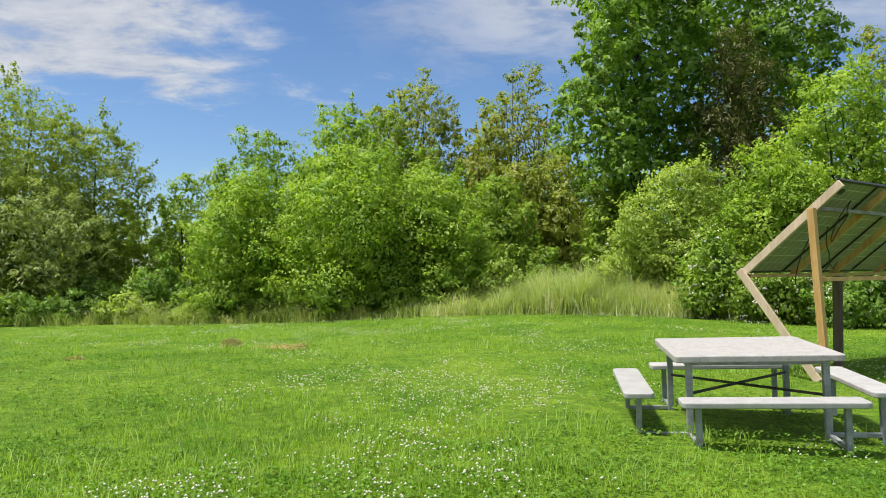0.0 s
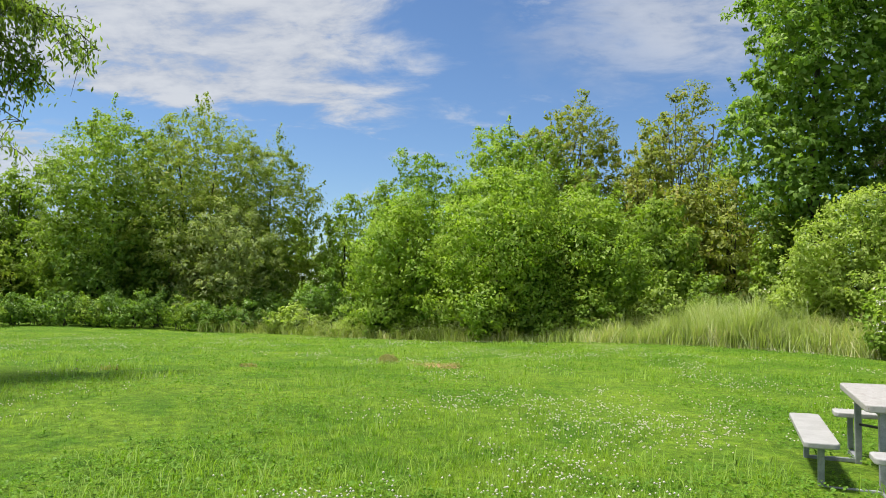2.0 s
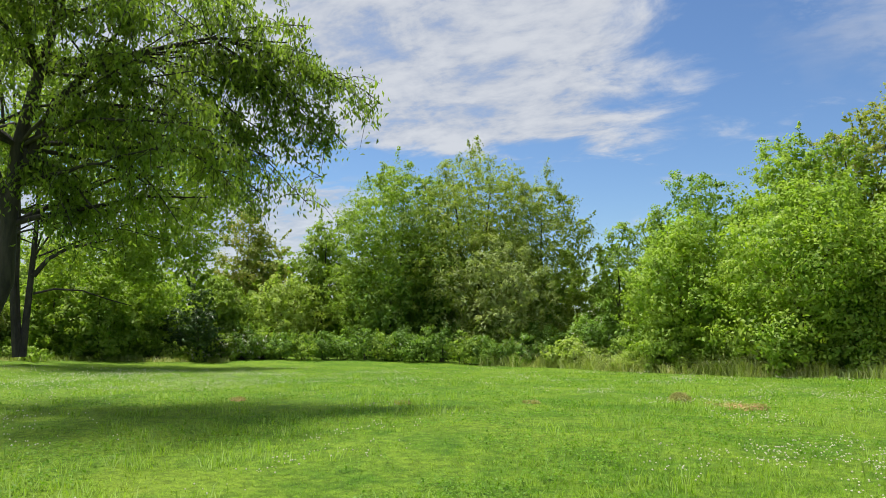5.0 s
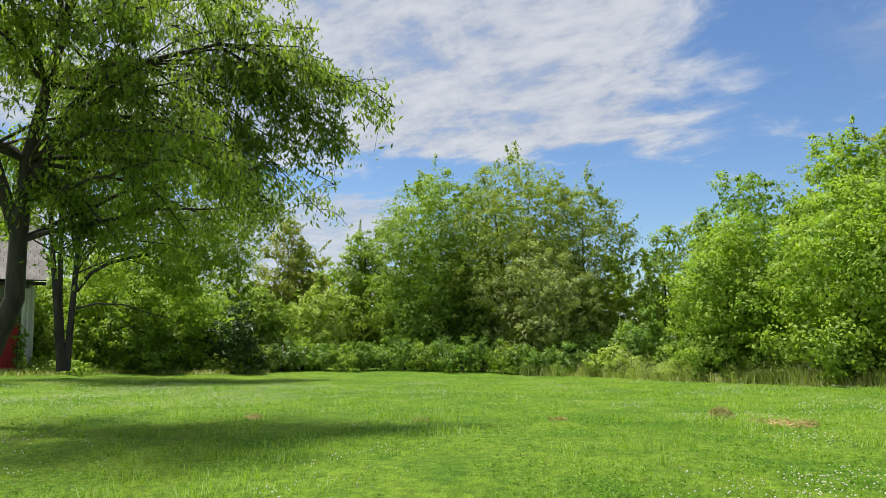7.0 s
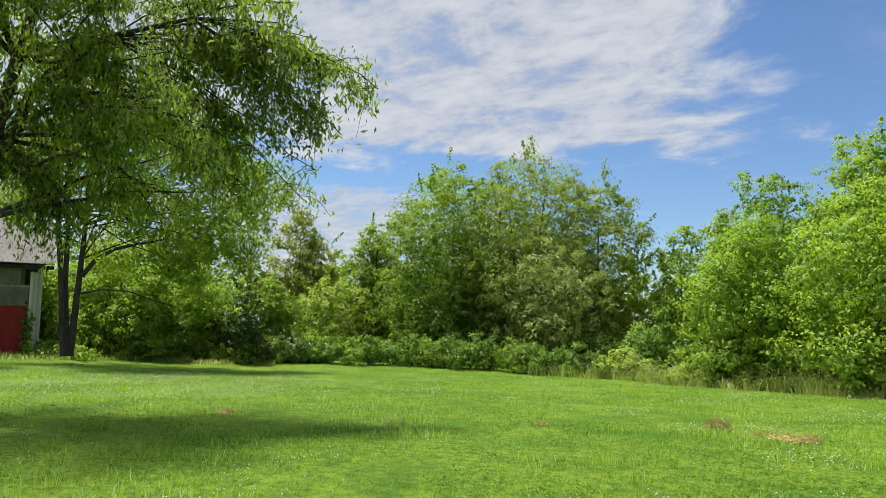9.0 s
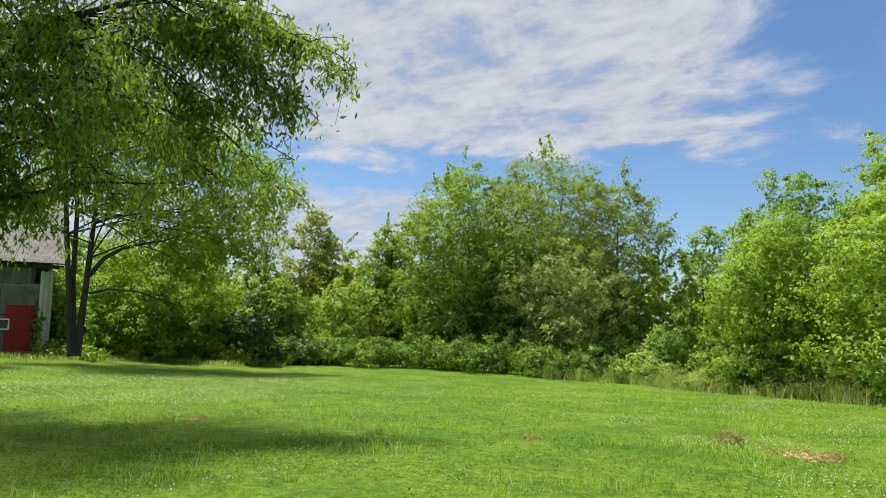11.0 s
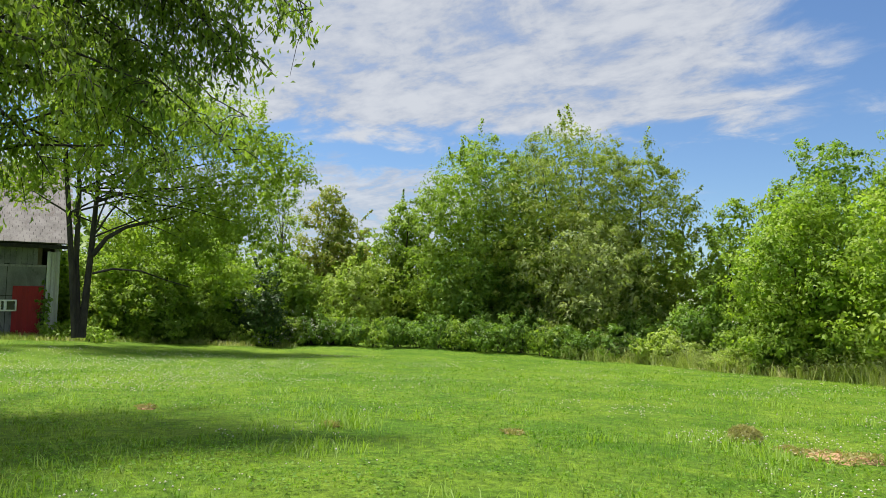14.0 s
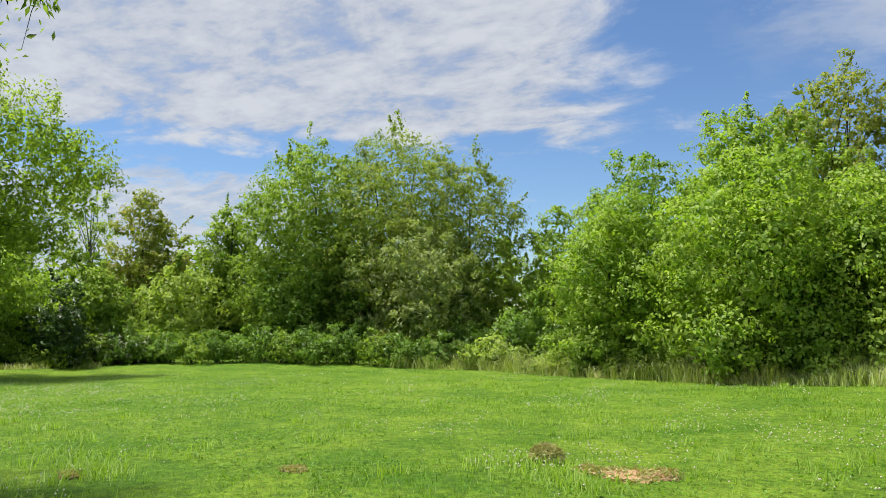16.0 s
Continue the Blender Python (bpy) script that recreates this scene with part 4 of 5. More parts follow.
# ---- the drooping tree beside the lawn ----
def drooping_tree():
    rng = np.random.default_rng(41)
    bx, by = -14.1, 6.12
    bz = float(ground(bx, by))
    root = thing("tree", Matrix.Translation((bx, by, bz)), "tall tree with drooping narrow-leaved branches and a forked dark trunk", "tree")
    o = Vector((bx, by, bz))

    def rel(x, y, z):
        return (x - o.x, y - o.y, z - o.z)

    stem_a = ([rel(-14.1, 6.12, bz - 0.3), rel(-13.76, 6.22, 0.9), rel(-13.26, 6.42, 1.95), rel(-13.26, 6.43, 2.91), rel(-13.23, 6.50, 4.29), rel(-13.12, 6.73, 5.64), rel(-13.02, 6.92, 6.71), rel(-12.92, 7.17, 8.51), rel(-12.72, 7.32, 10.31)], [0.27, 0.19, 0.16, 0.14, 0.12, 0.1, 0.08, 0.055, 0.025])
    stem_b = ([rel(-13.22, 6.51, 3.60), rel(-12.81, 6.90, 5.12), rel(-12.20, 7.18, 5.68), rel(-11.35, 7.43, 5.86), rel(-10.55, 8.33, 6.26), rel(-9.75, 9.43, 6.36)], [0.1, 0.085, 0.065, 0.045, 0.03, 0.012])
    stem_c = ([rel(-13.26, 6.43, 3.01), rel(-13.56, 6.03, 4.51), rel(-13.76, 5.53, 6.31), rel(-14.06, 4.93, 8.51)], [0.12, 0.1, 0.07, 0.025])
    wood, ends = [stem_a, stem_b, stem_c], []
    homes = [(stem_a, 4), (stem_a, 4), (stem_a, 5), (stem_a, 6), (stem_a, 7), (stem_b, 2), (stem_b, 3), (stem_b, 4), (stem_c, 1), (stem_c, 2)]
    for i in range(54):
        stem, k = homes[i % len(homes)]
        a = radians(i * 137.5 + rng.uniform(-20, 20))
        s = np.array(stem[0][k])
        reach = rng.uniform(2.2, 4.3) * (0.75 if s[2] > 7.5 else 1.0)
        e = s + np.array((math.cos(a) * reach, math.sin(a) * reach, rng.uniform(-0.2, 1.4)))
        e[:2] *= min(1, 4.8 / max(np.hypot(e[0], e[1]), 0.1))
        if s[2] > 6.0 and i % 3 == 0:
            continue
        limb = branch(rng, s, e, stem[1][k] * 0.3, 0.01, 8, 0.14, 0.3)
        wood.append(limb)
        ends.append(limb)
    # the long boughs that reach out over the lawn
    # ten tips are unseen upper limbs, added to widen the lawn's shade
    for tip, home in (((-8.35, 10.45, 5.2), (stem_b, 4)), ((-11.9, 7.45, 2.9), (stem_a, 4)), ((-12.3, 7.0, 2.7), (stem_a, 4)), ((-11.3, 8.3, 3.1), (stem_b, 1)), ((-12.6, 7.8, 2.9), (stem_a, 4)), ((-8.75, 10.55, 5.35), (stem_b, 4)), ((-9.1, 10.2, 5.5), (stem_b, 4)), ((-9.5, 10.3, 5.9), (stem_b, 3)), ((-9.7, 10.0, 6.4), (stem_b, 3)), ((-10.6, 6.0, 8.2), (stem_a, 6)), ((-10.2, 4.8, 8.6), (stem_a, 6)), ((-11.2, 3.8, 8.0), (stem_a, 5)), ((-10.8, 5.2, 9.4), (stem_a, 7)), ((-11.8, 4.4, 9.0), (stem_a, 6)), ((-10.3, 6.8, 8.8), (stem_a, 6)), ((-11.6, 6.2, 10.2), (stem_a, 7)), ((-12.2, 3.4, 7.4), (stem_a, 5)), ((-10.9, 7.4, 9.6), (stem_a, 7)), ((-11.4, 5.0, 7.6), (stem_a, 5)), ((-8.9, 9.9, 4.6), (stem_b, 4)), ((-9.6, 10.2, 4.9), (stem_b, 3)), ((-10.6, 10.3, 4.7), (stem_b, 2)), ((-9.1, 9.2, 6.6), (stem_b, 4)), ((-11.5, 10.6, 4.4), (stem_a, 4)), ((-9.2, 7.6, 4.6), (stem_b, 2)), ((-9.9, 9.8, 7.4), (stem_a, 6)), ((-11.0, 9.8, 6.2), (stem_a, 5)), ((-10.4, 9.4, 3.9), (stem_b, 1)), ((-9.6, 9.0, 4.2), (stem_b, 1)), ((-11.3, 9.0, 3.7), (stem_a, 3)), ((-9.3, 8.2, 3.9), (stem_b, 1)), ((-12.2, 9.6, 4.3), (stem_a, 3)), ((-10.2, 7.4, 3.8), (stem_b, 0)), ((-11.9, 10.2, 5.4), (stem_a, 5)), ((-10.2, 10.0, 5.8), (stem_b, 3)), ((-10.1, 9.9, 4.1), (stem_b, 3)), ((-9.5, 10.1, 4.4), (stem_b, 4)), ((-9.7, 10.5, 3.8), (stem_b, 3)), ((-10.9, 9.8, 3.4), (stem_b, 2)), ((-11.6, 9.3, 3.3), (stem_a, 4)), ((-10.0, 9.6, 4.8), (stem_b, 4)), ((-10.8, 9.4, 4.1), (stem_b, 2)), ((-9.2, 10.2, 4.6), (stem_b, 4)), ((-10.2, 10.3, 3.6), (stem_b, 3))):
        stem, k = home
        limb = branch(rng, stem[0][k], rel(*tip), stem[1][k] * 0.38, 0.008, 9, 0.11, 0.22)
        wood.append(limb)
        ends.append(limb)
    part("trunk", tubes_mesh("trunk", wood, BARK, 8), None, root)
    twigs, spots, aims = [], [], []
    for pts, rad in ends:
        pts = np.array(pts)
        for j in range(16):
            k = rng.uniform(0.22, 1.0) * (len(pts) - 1)
            i = min(int(k), len(pts) - 2)
            s = pts[i] + (pts[i + 1] - pts[i]) * (k - i)
            a = rng.uniform(0, 6.28)
            out, drop = rng.uniform(0.25, 0.85), rng.uniform(0.2, 0.95)
            line = [s + np.array((math.cos(a) * out * q, math.sin(a) * out * q, 0.12 * q - drop * q ** 2.2)) for q in (0, 0.35, 0.7, 1.0)]
            twigs.append(([tuple(p) for p in line], [0.009, 0.007, 0.005, 0.003]))
            m = 36
            q = rng.random(m) * 2.999
            i0 = q.astype(int)
            L = np.array(line)
            p = L[i0] + (L[i0 + 1] - L[i0]) * (q - i0)[:, None]
            spots.append(p + rng.normal(0, 0.095, (m, 3)) - np.array((0, 0, 0.05)))
            side = rng.normal(0, 1, (m, 3))
            side[:, 2] *= 0.3
            aims.append(side)
    tagged(part("fine_branching", tubes_mesh("fine_branching", twigs, BARK, 3), None, root), kind="stuff")
    spots, aims = np.concatenate(spots), np.concatenate(aims)
    v, f = leaf_arrays(rng, spots, aims, np.full(len(spots), 0.112), 0.36, 2.0, 0.5)
    soft = aims * 0.5 + np.array((-0.1, 0, 0.7)) + rng.normal(0, 0.3, aims.shape)
    soft *= np.where((soft * np.cross(v.reshape(-1, 4, 3)[:, 1] - v.reshape(-1, 4, 3)[:, 0], v.reshape(-1, 4, 3)[:, 2] - v.reshape(-1, 4, 3)[:, 0])).sum(1) < 0, -1.0, 1.0)[:, None]
    part("crown", bent_normals(mesh_of("crown", v, f, LEAF_DROOP, True), np.repeat(soft, 4, 0)), None, root, "long narrow hanging green leaves")


drooping_tree()


def bough_tree():
    """The many-stemmed tree beside the barn, with a long arching bough."""
    rng = np.random.default_rng(57)
    bx, by = -36.48, 17.93
    bz = float(ground(bx, by))
    root = thing("tree", Matrix.Translation((bx, by, bz)), "tall grey-stemmed tree with a long arching bough beside the barn", "tree")
    wood = []
    for pts, r0, r1 in (
            (((-36.51, 17.84, -0.58), (-36.61, 17.59, 2.13), (-36.71, 17.33, 4.96), (-36.81, 17.05, 8.38), (-36.95, 16.65, 12.10), (-37.03, 16.40, 14.69)), 0.17, 0.04),
            (((-36.42, 18.08, -0.58), (-36.47, 18.24, 1.58), (-36.51, 18.39, 3.88), (-36.56, 18.54, 6.51), (-36.72, 18.40, 9.75), (-36.97, 18.04, 13.60)), 0.19, 0.04),
            (((-36.48, 17.94, -0.58), (-36.84, 17.82, 2.71), (-37.13, 17.90, 6.20), (-37.50, 17.77, 9.77), (-37.89, 17.58, 13.41)), 0.17, 0.04),
            (((-36.31, 18.35, 3.01), (-35.95, 18.84, 3.88), (-35.50, 19.51, 4.42), (-34.97, 20.32, 4.71), (-34.47, 21.00, 4.88), (-33.95, 21.67, 5.19)), 0.13, 0.03),
            (((-36.30, 18.38, 2.15), (-35.78, 19.12, 2.40), (-35.09, 20.16, 2.34), (-34.42, 21.09, 1.93), (-33.72, 22.00, 1.60)), 0.06, 0.02),
            (((-36.29, 18.41, 5.60), (-36.04, 19.53, 6.12), (-35.64, 20.89, 6.37), (-35.17, 22.26, 6.72), (-34.64, 23.63, 7.49)), 0.08, 0.02),
            (((-36.32, 18.35, 7.92), (-36.01, 19.08, 9.45), (-35.34, 20.58, 10.49), (-34.57, 22.10, 11.24)), 0.09, 0.02)):
        n = len(pts) - 1
        wood.append(([(p[0] - bx, p[1] - by, p[2] - bz - (0.3 if i == 0 and r0 > 0.15 else 0)) for i, p in enumerate(pts)], [r0 + (r1 - r0) * i / n for i in range(n + 1)]))
    lobes = []
    for x, y, z, r in ((-35.2, 16.9, 12.6, 2.1), (-36.1, 18.8, 11.2, 2.1), (-38.2, 17.9, 9.9, 1.7), (-34.8, 19.7, 10.0, 2.3), (-35.4, 22.3, 10.2, 2.3), (-32.3, 22.9, 8.9, 2.1), (-32.7, 25.2, 8.4, 1.8), (-36.5, 21.9, 7.5, 2.1), (-33.2, 22.9, 6.4, 1.8), (-33.4, 25.7, 6.7, 1.7), (-34.5, 18.5, 6.9, 1.7), (-32.0, 26.3, 7.5, 1.2), (-37.2, 20.4, 4.0, 1.4), (-33.9, 21.7, 4.0, 1.5), (-37.8, 16.7, 7.0, 1.4), (-31.9, 23.5, 4.6, 1.4), (-33.5, 24.0, 5.2, 1.6), (-35.5, 23.5, 5.6, 1.6), (-34.8, 20.5, 5.6, 1.5), (-32.8, 21.8, 3.4, 1.2), (-36.2, 17.0, 8.2, 1.8), (-37.6, 15.4, 6.2, 1.4)):
        lobes.append((x - bx, y - by, z - bz, r, r, r * 0.85))
        k = wood[rng.integers(0, 3)][0]
        wood.append(branch(rng, k[rng.integers(2, len(k) - 1)], (x - bx, y - by, z - bz), 0.05, 0.012, 6, 0.08, 0.12))
    part("trunk", tubes_mesh("trunk", wood, BARK, 8), None, root)
    part("crown", crown_mesh("crown", rng, lobes, 36000, 0.18, LEAF_AIRY, 0.5, 0.45, 0.5, 0.7, 24, 0.25), None, root)


bough_tree()


# ---- the old barn ----
def barn():
    corner = Vector((-42.02, 18.85, -1.25))
    root = thing("barn", pose(corner.x, corner.y, corner.z, 0, 0, -106.0), "old concrete-walled barn with weathered slate roof and red door", "barn")
    # local axes: x runs along the front from the corner, y goes inwards (away from the lawn), z up
    wide, deep, eave, sill = 15.0, 10.0, 4.95, 3.75

    def blk(name, size, at, mat, parent=root, label="", bevel=0.01):
        return part(name, box(bmesh.new(), size, at, bevel=bevel), mat, parent, label)

    # front wall: concrete panels up to the open strip below the eave
    seams = (0.63, 2.4, 4.6, 7.0, 9.6, 12.2, wide)
    for a, b in zip(seams, seams[1:]):
        blk("concrete_panel", (b - a - 0.03, 0.25, 2.2), ((a + b) / 2, -0.125, 1.1), CONCRETE)
        blk("concrete_panel", (b - a - 0.03, 0.25, sill - 2.24), ((a + b) / 2, -0.13, 2.24 + (sill - 2.24) / 2), CONCRETE)
    blk("wall_core", (wide - 0.63, 0.16, sill - 0.02), ((wide + 0.63) / 2, -0.16, sill / 2), DARK_WOOD, bevel=0)
    blk("sill_beam", (wide, 0.3, 0.12), (wide / 2, -0.13, sill + 0.06), LUMBER_GREY)
    for x in (0.95, 3.6, 6.2, 9.0, 12.0, 14.9):
        blk("post", (0.2, 0.2, eave - sill - 0.12), (x, -0.15, (eave + sill + 0.12) / 2), OLD_POST)
    for i in range(10):
        blk("upper_board", (0.25, 0.06, 0.95 - 0.03 * (i % 3)), (1.13 + i * 0.26, -0.1, 4.35), CONCRETE, label="grey stained board")
    blk("back_wall", (wide, 0.2, eave), (wide / 2, -deep, eave / 2), DARK_WOOD)
    blk("side_wall", (0.2, deep - 0.4, eave), (wide - 0.1, -deep / 2, eave / 2), DARK_WOOD)
    blk("side_wall", (0.2, deep - 0.4, eave), (0.15, -deep / 2 - 0.1, eave / 2), OLD_BOARD)
    # weathered boards round the corner
    for i in range(3):
        blk("corner_board", (0.195, 0.07, 4.6 - 0.06 * (i % 2)), (0.1 + i * 0.205, 0.0, 2.3), OLD_BOARD)
    # the red door
    door = blk("door", (1.42, 0.07, 2.72), (1.4, 0.04, 1.38), RED_PAINT, label="faded red plank door")
    for i in range(6):
        part("plank", box(bmesh.new(), (0.222, 0.03, 2.68), (0.82 + i * 0.232, 0.085, 1.38), bevel=0.008), RED_PAINT, door)
    # the small window in its white frame
    win = blk("window", (0.92, 0.05, 0.5), (2.4, 0.12, 1.72), DARK_GLASS, label="small dark two-light window with white frame")
    for size, at in (((0.95, 0.1, 0.075), (2.4, 0.14, 1.46)), ((0.95, 0.1, 0.075), (2.4, 0.14, 1.98)), ((0.075, 0.1, 0.52), (1.93, 0.142, 1.72)), ((0.075, 0.1, 0.52), (2.87, 0.142, 1.72)), ((0.13, 0.1, 0.44), (2.4, 0.138, 1.72)), ((0.04, 0.08, 0.44), (2.6, 0.138, 1.72))):
        part("window_frame", box(bmesh.new(), size, at, bevel=0.006), WHITE_PAINT, win, "white painted frame bar")
    blk("ramp_board", (1.2, 0.3, 0.14), (4.6, 0.25, 0.24), RED_PAINT, label="faded red board lying at the wall")
    # roof: two slopes laid with overlapping courses of slate
    ridge, mid = 9.8, -deep / 2
    for sgn in (1, -1):
        low_y = 0.55 if sgn > 0 else -deep - 0.55
        bm = bmesh.new()
        slope = math.hypot(ridge - eave, low_y - mid)
        ang = math.atan2(ridge - eave, (mid - low_y))
        m = Matrix.Translation((wide / 2, (low_y + mid) / 2, (eave + ridge) / 2 + 0.06)) @ Matrix.Rotation(ang, 4, "X")
        box(bm, (wide + 0.9, slope + 0.05, 0.07), m=m, bevel=0.01)
        roof = part("roof", bm, DARK_WOOD, root, "weathered pale grey slate roof slope")
        rows = 26
        step = slope / rows
        rng = np.random.default_rng(71 + sgn)
        lift = 1.0 if m.to_3x3()[2][2] > 0 else -1.0
        slates = bmesh.new()
        for i in range(rows):
            x = -wide / 2 - 0.45 - (0.15 if i % 2 else 0.0)
            while x < wide / 2 + 0.4:
                long = rng.uniform(0.27, 0.33)
                tip = m @ Matrix.Translation((x + long / 2, -slope / 2 + (i + 0.5) * step, lift * (0.05 + rng.uniform(0, 0.012)))) @ Matrix.Rotation(0.05 * sgn * lift, 4, "X")
                box(slates, (long - 0.02, step * 1.12, 0.018), m=tip)
                x += long
        tagged(part("slating", slates, ROOF_SLATE, roof), "weathered pale grey slates in courses", kind="stuff")
    blk("fascia", (wide + 0.9, 0.06, 0.2), (wide / 2, 0.5, eave - 0.12), DARK_WOOD)
    for x in (0.1, wide - 0.1):
        gable = bmesh.new()
        pts = [gable.verts.new((x + dx, yy, zz)) for dx in (-0.06, 0.06) for yy, zz in ((-0.2, eave), (-deep + 0.2, eave), (mid, ridge - 0.25))]
        for q in ((0, 1, 2), (5, 4, 3), (0, 3, 4, 1), (1, 4, 5, 2), (2, 5, 3, 0)):
            gable.faces.new([pts[i] for i in q])
        part("gable", gable, OLD_BOARD, root)


barn()
bush(-41.75, 18.0, 3.2, 0.45, LEAF_DARK, "climbing vine on the barn's corner boards", 401, 900, 0.14, 0.2, name="vine", category="vine")
bush(-43.3, 12.4, 2.4, 0.5, LEAF_DARK, "dark vine growing up the barn wall", 402, 900, 0.14, 0.2, name="vine", category="vine")
bush(-42.6, 13.6, 0.7, 0.8, LEAF_PALE, "pale weeds at the foot of the barn", 403, 900, 0.12, 0.2, name="weed_clump", category="weeds")
bush(-40.2, 18.2, 0.8, 1.0, LEAF_MID, "low weeds beside the barn corner", 404, 1200, 0.12, 0.22, name="weed_clump", category="weeds")
bush(-38.6, 19.6, 0.7, 1.2, LEAF_BRIGHT, "low weeds beside the barn corner", 405, 1200, 0.12, 0.22, name="weed_clump", category="weeds")


# ---- picnic table with its four benches ----
def picnic_table():
    m = pose(2.676, 6.469, 0.764, 0.6, -1.9, -9.4)
    root = thing("picnic_table", m, "square white plastic picnic table with four benches on grey steel legs", "table")
    half = 1.326 / 2

    def slab(name, wx, wy, thick, at, mat, label=""):
        bm = bmesh.new()
        box(bm, (wx, wy, thick), (at[0], at[1], at[2] - thick / 2))
        upright = [e for e in bm.edges if abs(e.verts[0].co.z - e.verts[1].co.z) > thick * 0.5]
        bmesh.ops.bevel(bm, geom=upright, offset=0.045, segments=4, affect="EDGES", profile=0.5)
        flat = [e for e in bm.edges if abs(e.verts[0].co.z - e.verts[1].co.z) < 1e-4]
        bmesh.ops.bevel(bm, geom=flat, offset=0.009, segments=2, affect="EDGES", profile=0.5)
        return part(name, bm, mat, root, label)

    slab("tabletop", 1.326, 1.326, 0.055, (0, 0, 0), WHITE_PLASTIC, "white plastic tabletop with dark stains")
    seat = half + 0.295
    for i in range(4):
        a = i * math.pi / 2
        cx, cy = math.sin(a) * seat, -math.cos(a) * seat
        wx, wy = (1.365, 0.25) if i % 2 == 0 else (0.25, 1.365)
        slab("bench_seat", wx, wy, 0.045, (cx, cy, -0.3), BENCH_PLASTIC, "white plastic bench seat")

    def leg(name, a, b, w=0.048, mat=GREY_STEEL):
        part(name, bar(bmesh.new(), a, b, w, w, bevel=0.005), mat, root)

    low, inset = -0.745, half - 0.12
    for sx in (-1, 1):
        for sy in (-1, 1):
            x, y = sx * inset, sy * inset
            leg("leg", (x * 0.985, y, -0.055), (x, y, low), 0.052)
            # a foot runs out to each bench from the corner, and a bench leg stands on its end
            leg("foot_rail", (x, y, low + 0.075), (x, sy * (seat + 0.0), low + 0.075), 0.036)
            leg("foot_rail", (x, y, low + 0.077), (sx * (seat + 0.0), y, low + 0.077), 0.036)
            leg("bench_leg", (x, sy * (seat + 0.0), low), (x, sy * (seat - 0.005), -0.36), 0.046)
            leg("bench_leg", (sx * (seat + 0.0), y, low), (sx * (seat - 0.005), y, -0.36), 0.046)
    leg("brace", (-inset, -inset, -0.33), (inset, inset, -0.33), 0.022, DARK_STEEL)
    leg("brace", (inset, -inset, -0.345), (-inset, inset, -0.345), 0.022, DARK_STEEL)
    for s in (-1, 1):
        leg("top_rail", (-inset, s * inset, -0.075), (inset, s * inset, -0.075), 0.035)
        leg("top_rail", (s * inset, -inset, -0.078), (s * inset, inset, -0.078), 0.035)


picnic_table()


# ---- solar panel stand ----
def panel_material():
    m, n = material("solar_cells")
    at = n.add("ShaderNodeTexCoord").outputs["Object"]
    split = n.add("ShaderNodeSeparateXYZ")
    n.put(split.inputs[0], at)
    lines = None
    for axis, pitch in ((0, 0.158), (1, 0.158)):
        w = n.math("FRACT", n.math("DIVIDE", n.math("ADD", split.outputs[axis], 5.0), pitch))
        k = n.ramp(n.math("ABSOLUTE", n.math("SUBTRACT", w, 0.5)), 0.475, 0.485)
        lines = k if lines is None else n.math("MAXIMUM", lines, k)
    grain = n.noise(at, 5.0, 4.0, 0.6)
    cell = n.mix(grain, (0.09, 0.11, 0.07), (0.16, 0.185, 0.12))
    b = n.add("ShaderNodeBsdfPrincipled")
    n.put(b.inputs["Base Color"], n.mix(lines, cell, (0.6, 0.64, 0.52)))
    b.inputs["Roughness"].default_value = 0.3
    t = n.add("ShaderNodeBsdfTranslucent")
    n.put(t.inputs[0], n.mix(lines, (0.3, 0.36, 0.2), (0.7, 0.75, 0.55)))
    mixer = n.add("ShaderNodeMixShader")
    mixer.inputs[0].default_value = 0.35
    n.put(mixer.inputs[1], b.outputs[0])
    n.put(mixer.inputs[2], t.outputs[0])
    finish(n, mixer.outputs[0])
    return m


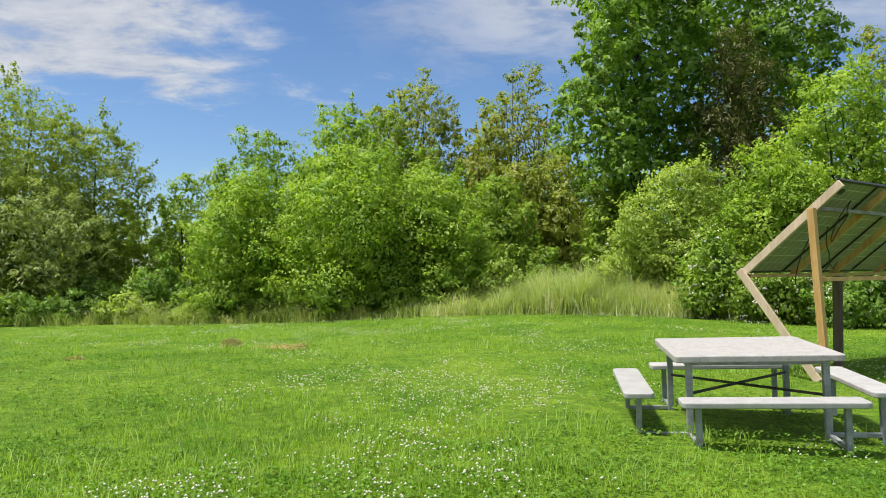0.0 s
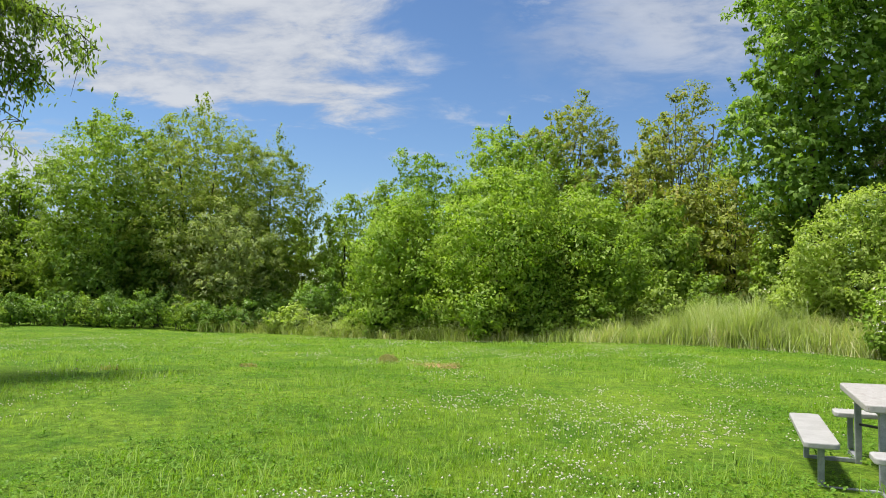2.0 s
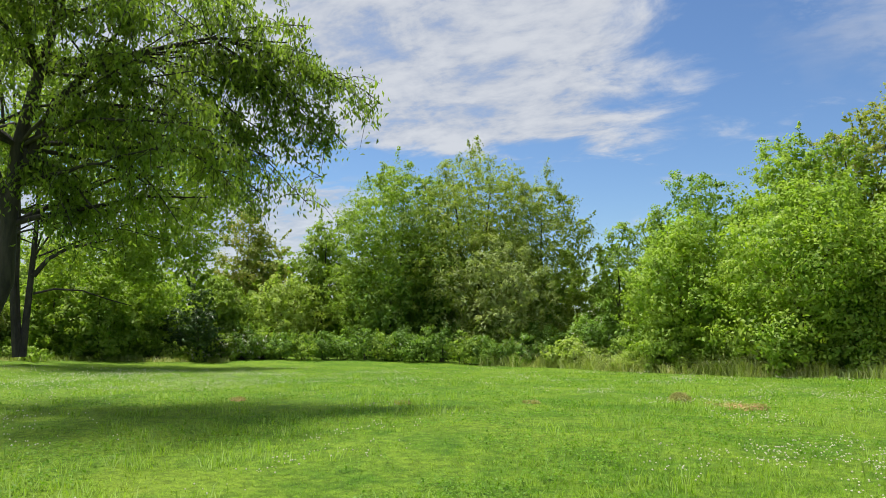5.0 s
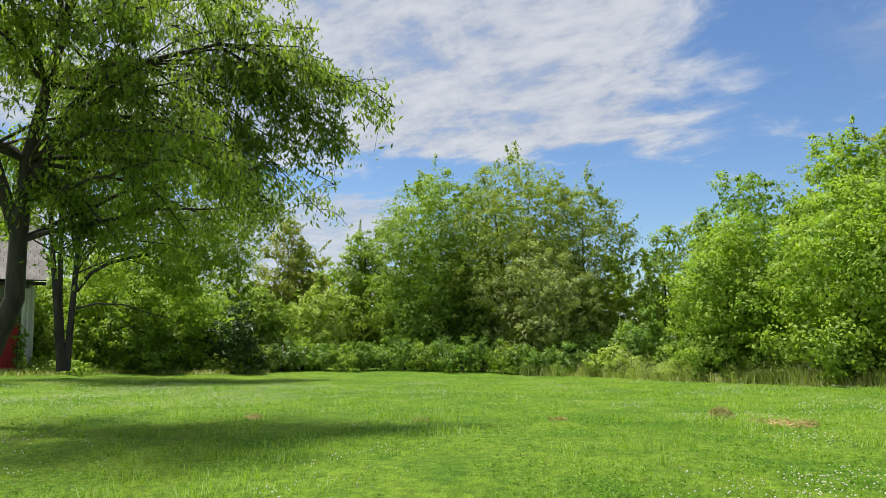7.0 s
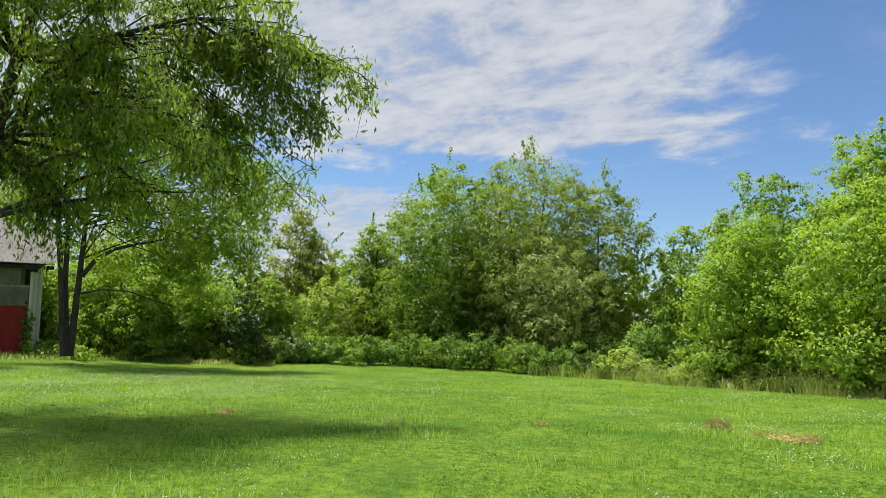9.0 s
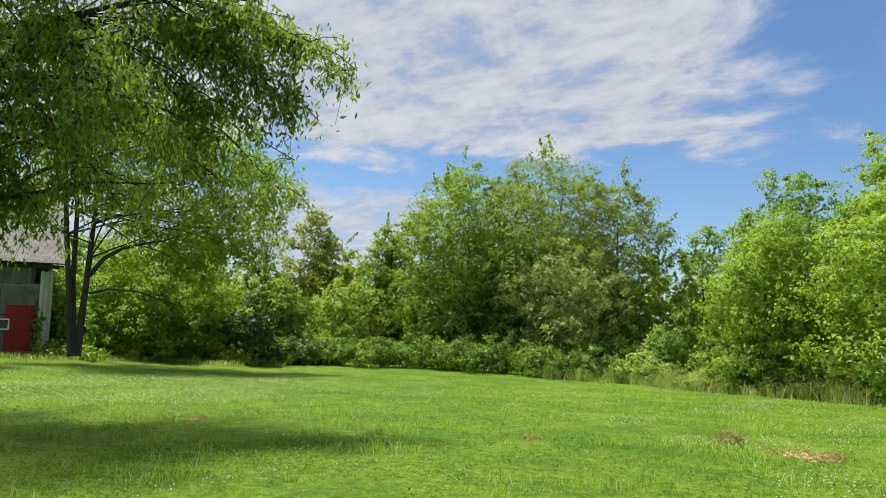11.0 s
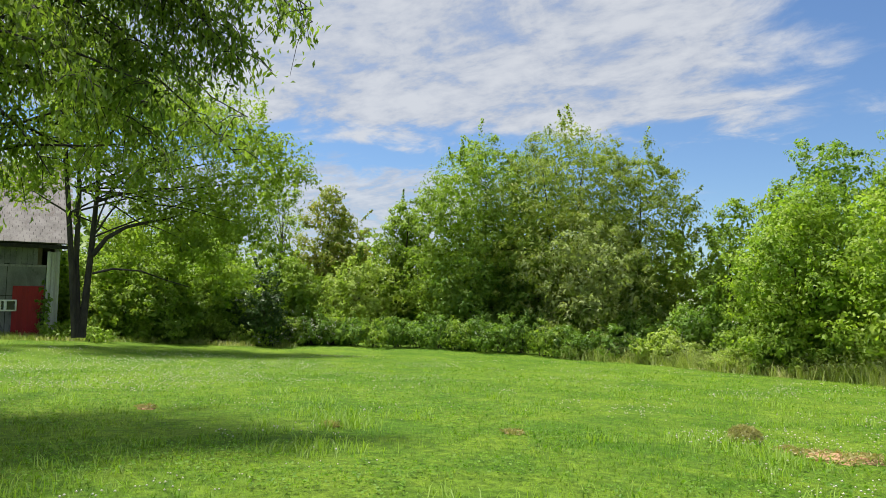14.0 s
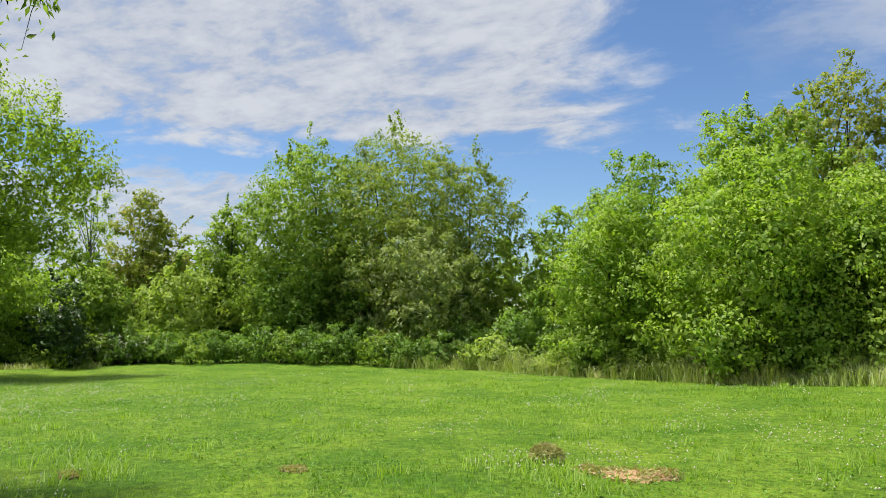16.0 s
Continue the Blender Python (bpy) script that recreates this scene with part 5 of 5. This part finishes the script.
def panel_stand():
    # local x: along the rows; local -y: towards the low edge (turned later); the first post stands at the origin
    foot = Vector((4.78, 8.95, float(ground(4.78, 8.95))))
    root = thing("solar_panel_stand", pose(foot.x, foot.y, foot.z, 0, 0, 36.4), "timber stand holding tilted solar panels above the lawn", "solar panel stand")
    # x axis (0.80, 0.59); y axis (-0.59, 0.80) leads to the low edge
    low, high, long = (1.1, 1.33), (-0.22, 2.47), 5.4
    tilt = math.atan2(high[1] - low[1], low[0] - high[0])

    def beam(name, a, b, w, d, mat, label="", up=(1, 0, 0)):
        return part(name, bar(bmesh.new(), a, b, w, d, up), mat, root, label)

    def on(y, lift=0.0):
        k = (low[0] - y) / (low[0] - high[0])
        return low[1] + k * (high[1] - low[1]) + lift

    beam("rafter", (-0.02, low[0], low[1]), (-0.02, high[0], high[1]), 0.1, 0.045, LUMBER_PALE, "pale timber end rafter")
    for x in (1.25, 2.45, 4.0, long):
        beam("rafter", (x, low[0] - 0.03, low[1] - 0.01), (x, high[0], high[1] - 0.03), 0.09, 0.045, LUMBER)
    beam("strut", (-0.06, low[0] + 0.02, low[1] + 0.06), (-0.06, 0.06, 0.0), 0.1, 0.045, LUMBER_PALE, "pale timber strut from low edge to foot")
    beam("strut", (long, low[0], low[1]), (long, 0.06, 0.0), 0.1, 0.045, LUMBER_PALE)
    beam("post", (0.05, 0.0, -0.2), (-0.12, 0.1, on(0.1, -0.02)), 0.085, 0.085, LUMBER, "new yellow timber post with knots")
    beam("post", (long - 0.1, 0.0, -0.2), (long - 0.1, 0.0, on(0.0, -0.05)), 0.1, 0.1, LUMBER)
    beam("old_post", (1.42, 0.5, -0.3), (1.42, 0.5, 1.3), 0.1, 0.1, OLD_POST, "dark weathered old post")
    beam("purlin", (0.0, 0.05, on(0.05, -0.07)), (long + 0.1, 0.05, on(0.05, -0.07)), 0.11, 0.045, LUMBER_GREY, "grey weathered cross beam", (0, 0, 1))
    beam("low_beam", (0.0, 0.04, 1.28), (long, 0.04, 1.28), 0.13, 0.05, LUMBER, "yellow timber tie beam", (0, 0, 1))
    beam("edge_beam", (0.02, low[0] - 0.06, low[1] - 0.02), (long, low[0] - 0.06, low[1] - 0.02), 0.1, 0.045, LUMBER, "", (0, 0, 1))
    mid_y, mid_z = (low[0] + high[0]) / 2, (low[1] + high[1]) / 2
    face = Matrix.Translation((0, mid_y, mid_z)) @ Matrix.Rotation(-tilt, 4, "X")
    run = math.hypot(low[0] - high[0], low[1] - high[1])
    for i in range(5):
        x0 = 0.02 + i * 1.08
        ob = part("panel", box(bmesh.new(), (1.06, run - 0.02, 0.008), (0, 0, 0), bevel=0.001), CELLS, root, "thin greenish solar module with cell grid")
        ob.matrix_basis = face @ Matrix.Translation((x0 + 0.53, 0, 0.055))
        for size, at in (((1.09, 0.035, 0.04), (0, run / 2, 0)), ((1.09, 0.035, 0.04), (0, -run / 2, 0)), ((0.03, run - 0.04, 0.04), (-0.53, 0, 0)), ((0.03, run - 0.04, 0.04), (0.53, 0, 0))):
            part("panel_frame", box(bmesh.new(), size, at, bevel=0.004), BLACK, ob, "black aluminium frame")
        part("junction_box", box(bmesh.new(), (0.12, 0.08, 0.03), (-0.28, -run / 2 + 0.16, -0.022), bevel=0.006), BLACK, ob)
    for pts in (((0.25, -0.2, 2.26), (0.18, -0.05, 1.95), (0.3, 0.05, 1.75), (0.42, -0.1, 2.1), (0.27, -0.2, 2.27)),
                ((0.3, 0.1, 1.95), (0.55, 0.2, 1.62), (0.9, 0.3, 1.4), (1.2, 0.4, 1.5)),
                ((0.22, 0.3, 1.8), (0.2, 0.45, 1.4), (0.5, 0.6, 1.15), (0.95, 0.6, 1.2), (1.2, 0.4, 1.6))):
        bent = []
        for i in range(len(pts) - 1):
            for q in (0, 0.25, 0.5, 0.75):
                p0, p1 = np.array(pts[i]), np.array(pts[i + 1])
                bent.append(tuple(p0 + (p1 - p0) * q + np.array((0, 0.03, -0.03)) * math.sin(math.pi * q)))
        bent.append(pts[-1])
        part("cable", tubes_mesh("cable", [(bent, [0.007] * len(bent))], BLACK, 5), None, root, "black hanging cable")


CELLS = panel_material()
panel_stand()


# ---- heaps and bare spots in the lawn ----
def heap(x, y, wide, high, mat, label, seed, blades_n=500, name="grass_heap"):
    rng = np.random.default_rng(seed)
    g = float(ground(x, y))
    root = thing(name, Matrix.Translation((x, y, g)), label, "grass heap")
    bm = bmesh.new()
    bmesh.ops.create_icosphere(bm, subdivisions=4, radius=1.0)
    for v in bm.verts:
        k = 1 + 0.35 * noise.noise(v.co * 2.3 + Vector((seed, 0, 0))) + 0.15 * noise.noise(v.co * 7)
        v.co = Vector((v.co.x * wide * k, v.co.y * wide * 0.8 * k, max(v.co.z, -0.2) * high * k))
    part("mound", bm, mat, root)
    n = blades_n
    a, r = rng.uniform(0, 6.28, n), wide * 1.25 * np.sqrt(rng.random(n))
    spots = np.stack([np.cos(a) * r, np.sin(a) * r * 0.8, 0.02 + high * np.sqrt(np.clip(1 - (r / wide / 1.25) ** 2, 0, 1))], 1)
    v, f = leaf_arrays(rng, spots, np.tile((0, 0, 1.0), (n, 1)), np.full(n, 0.095), 0.07, 0.1, 1.0)
    tagged(part("straw", mesh_of("straw", v, f, STRAW), None, root, "loose dry straw"), kind="stuff")


STRAW = foliage("straw", (0.33, 0.31, 0.11), (0.64, 0.59, 0.29), through=0.2)
heap(-4.11, 13.91, 0.16, 0.17, DRY_GRASS, "brown heap of dried mown grass on the lawn", 3, 900)
heap(-3.04, 13.39, 0.27, 0.07, SOIL, "patch of bare reddish soil in the lawn", 4, 150, "soil_patch")
heap(-3.45, 13.5, 0.15, 0.05, SOIL, "small patch of bare reddish soil", 5, 120, "soil_patch")
heap(-2.72, 13.62, 0.16, 0.07, SOIL, "small lump of bare reddish soil", 10, 100, "soil_patch")
heap(-8.03, 10.71, 0.12, 0.03, SOIL, "small bare soil spot beside longer grass", 6, 120, "soil_patch")
heap(-6.15, 11.98, 0.13, 0.02, DRY_GRASS, "low dry grass spot", 7, 120, "dry_spot")
heap(-24.9, 8.8, 0.45, 0.28, DRY_GRASS, "brown pile of dry brush on the lawn", 8, 500, "brush_pile")
heap(-11.3, 9.82, 0.15, 0.04, SOIL, "small bare soil spot in the lawn", 9, 80, "soil_patch")
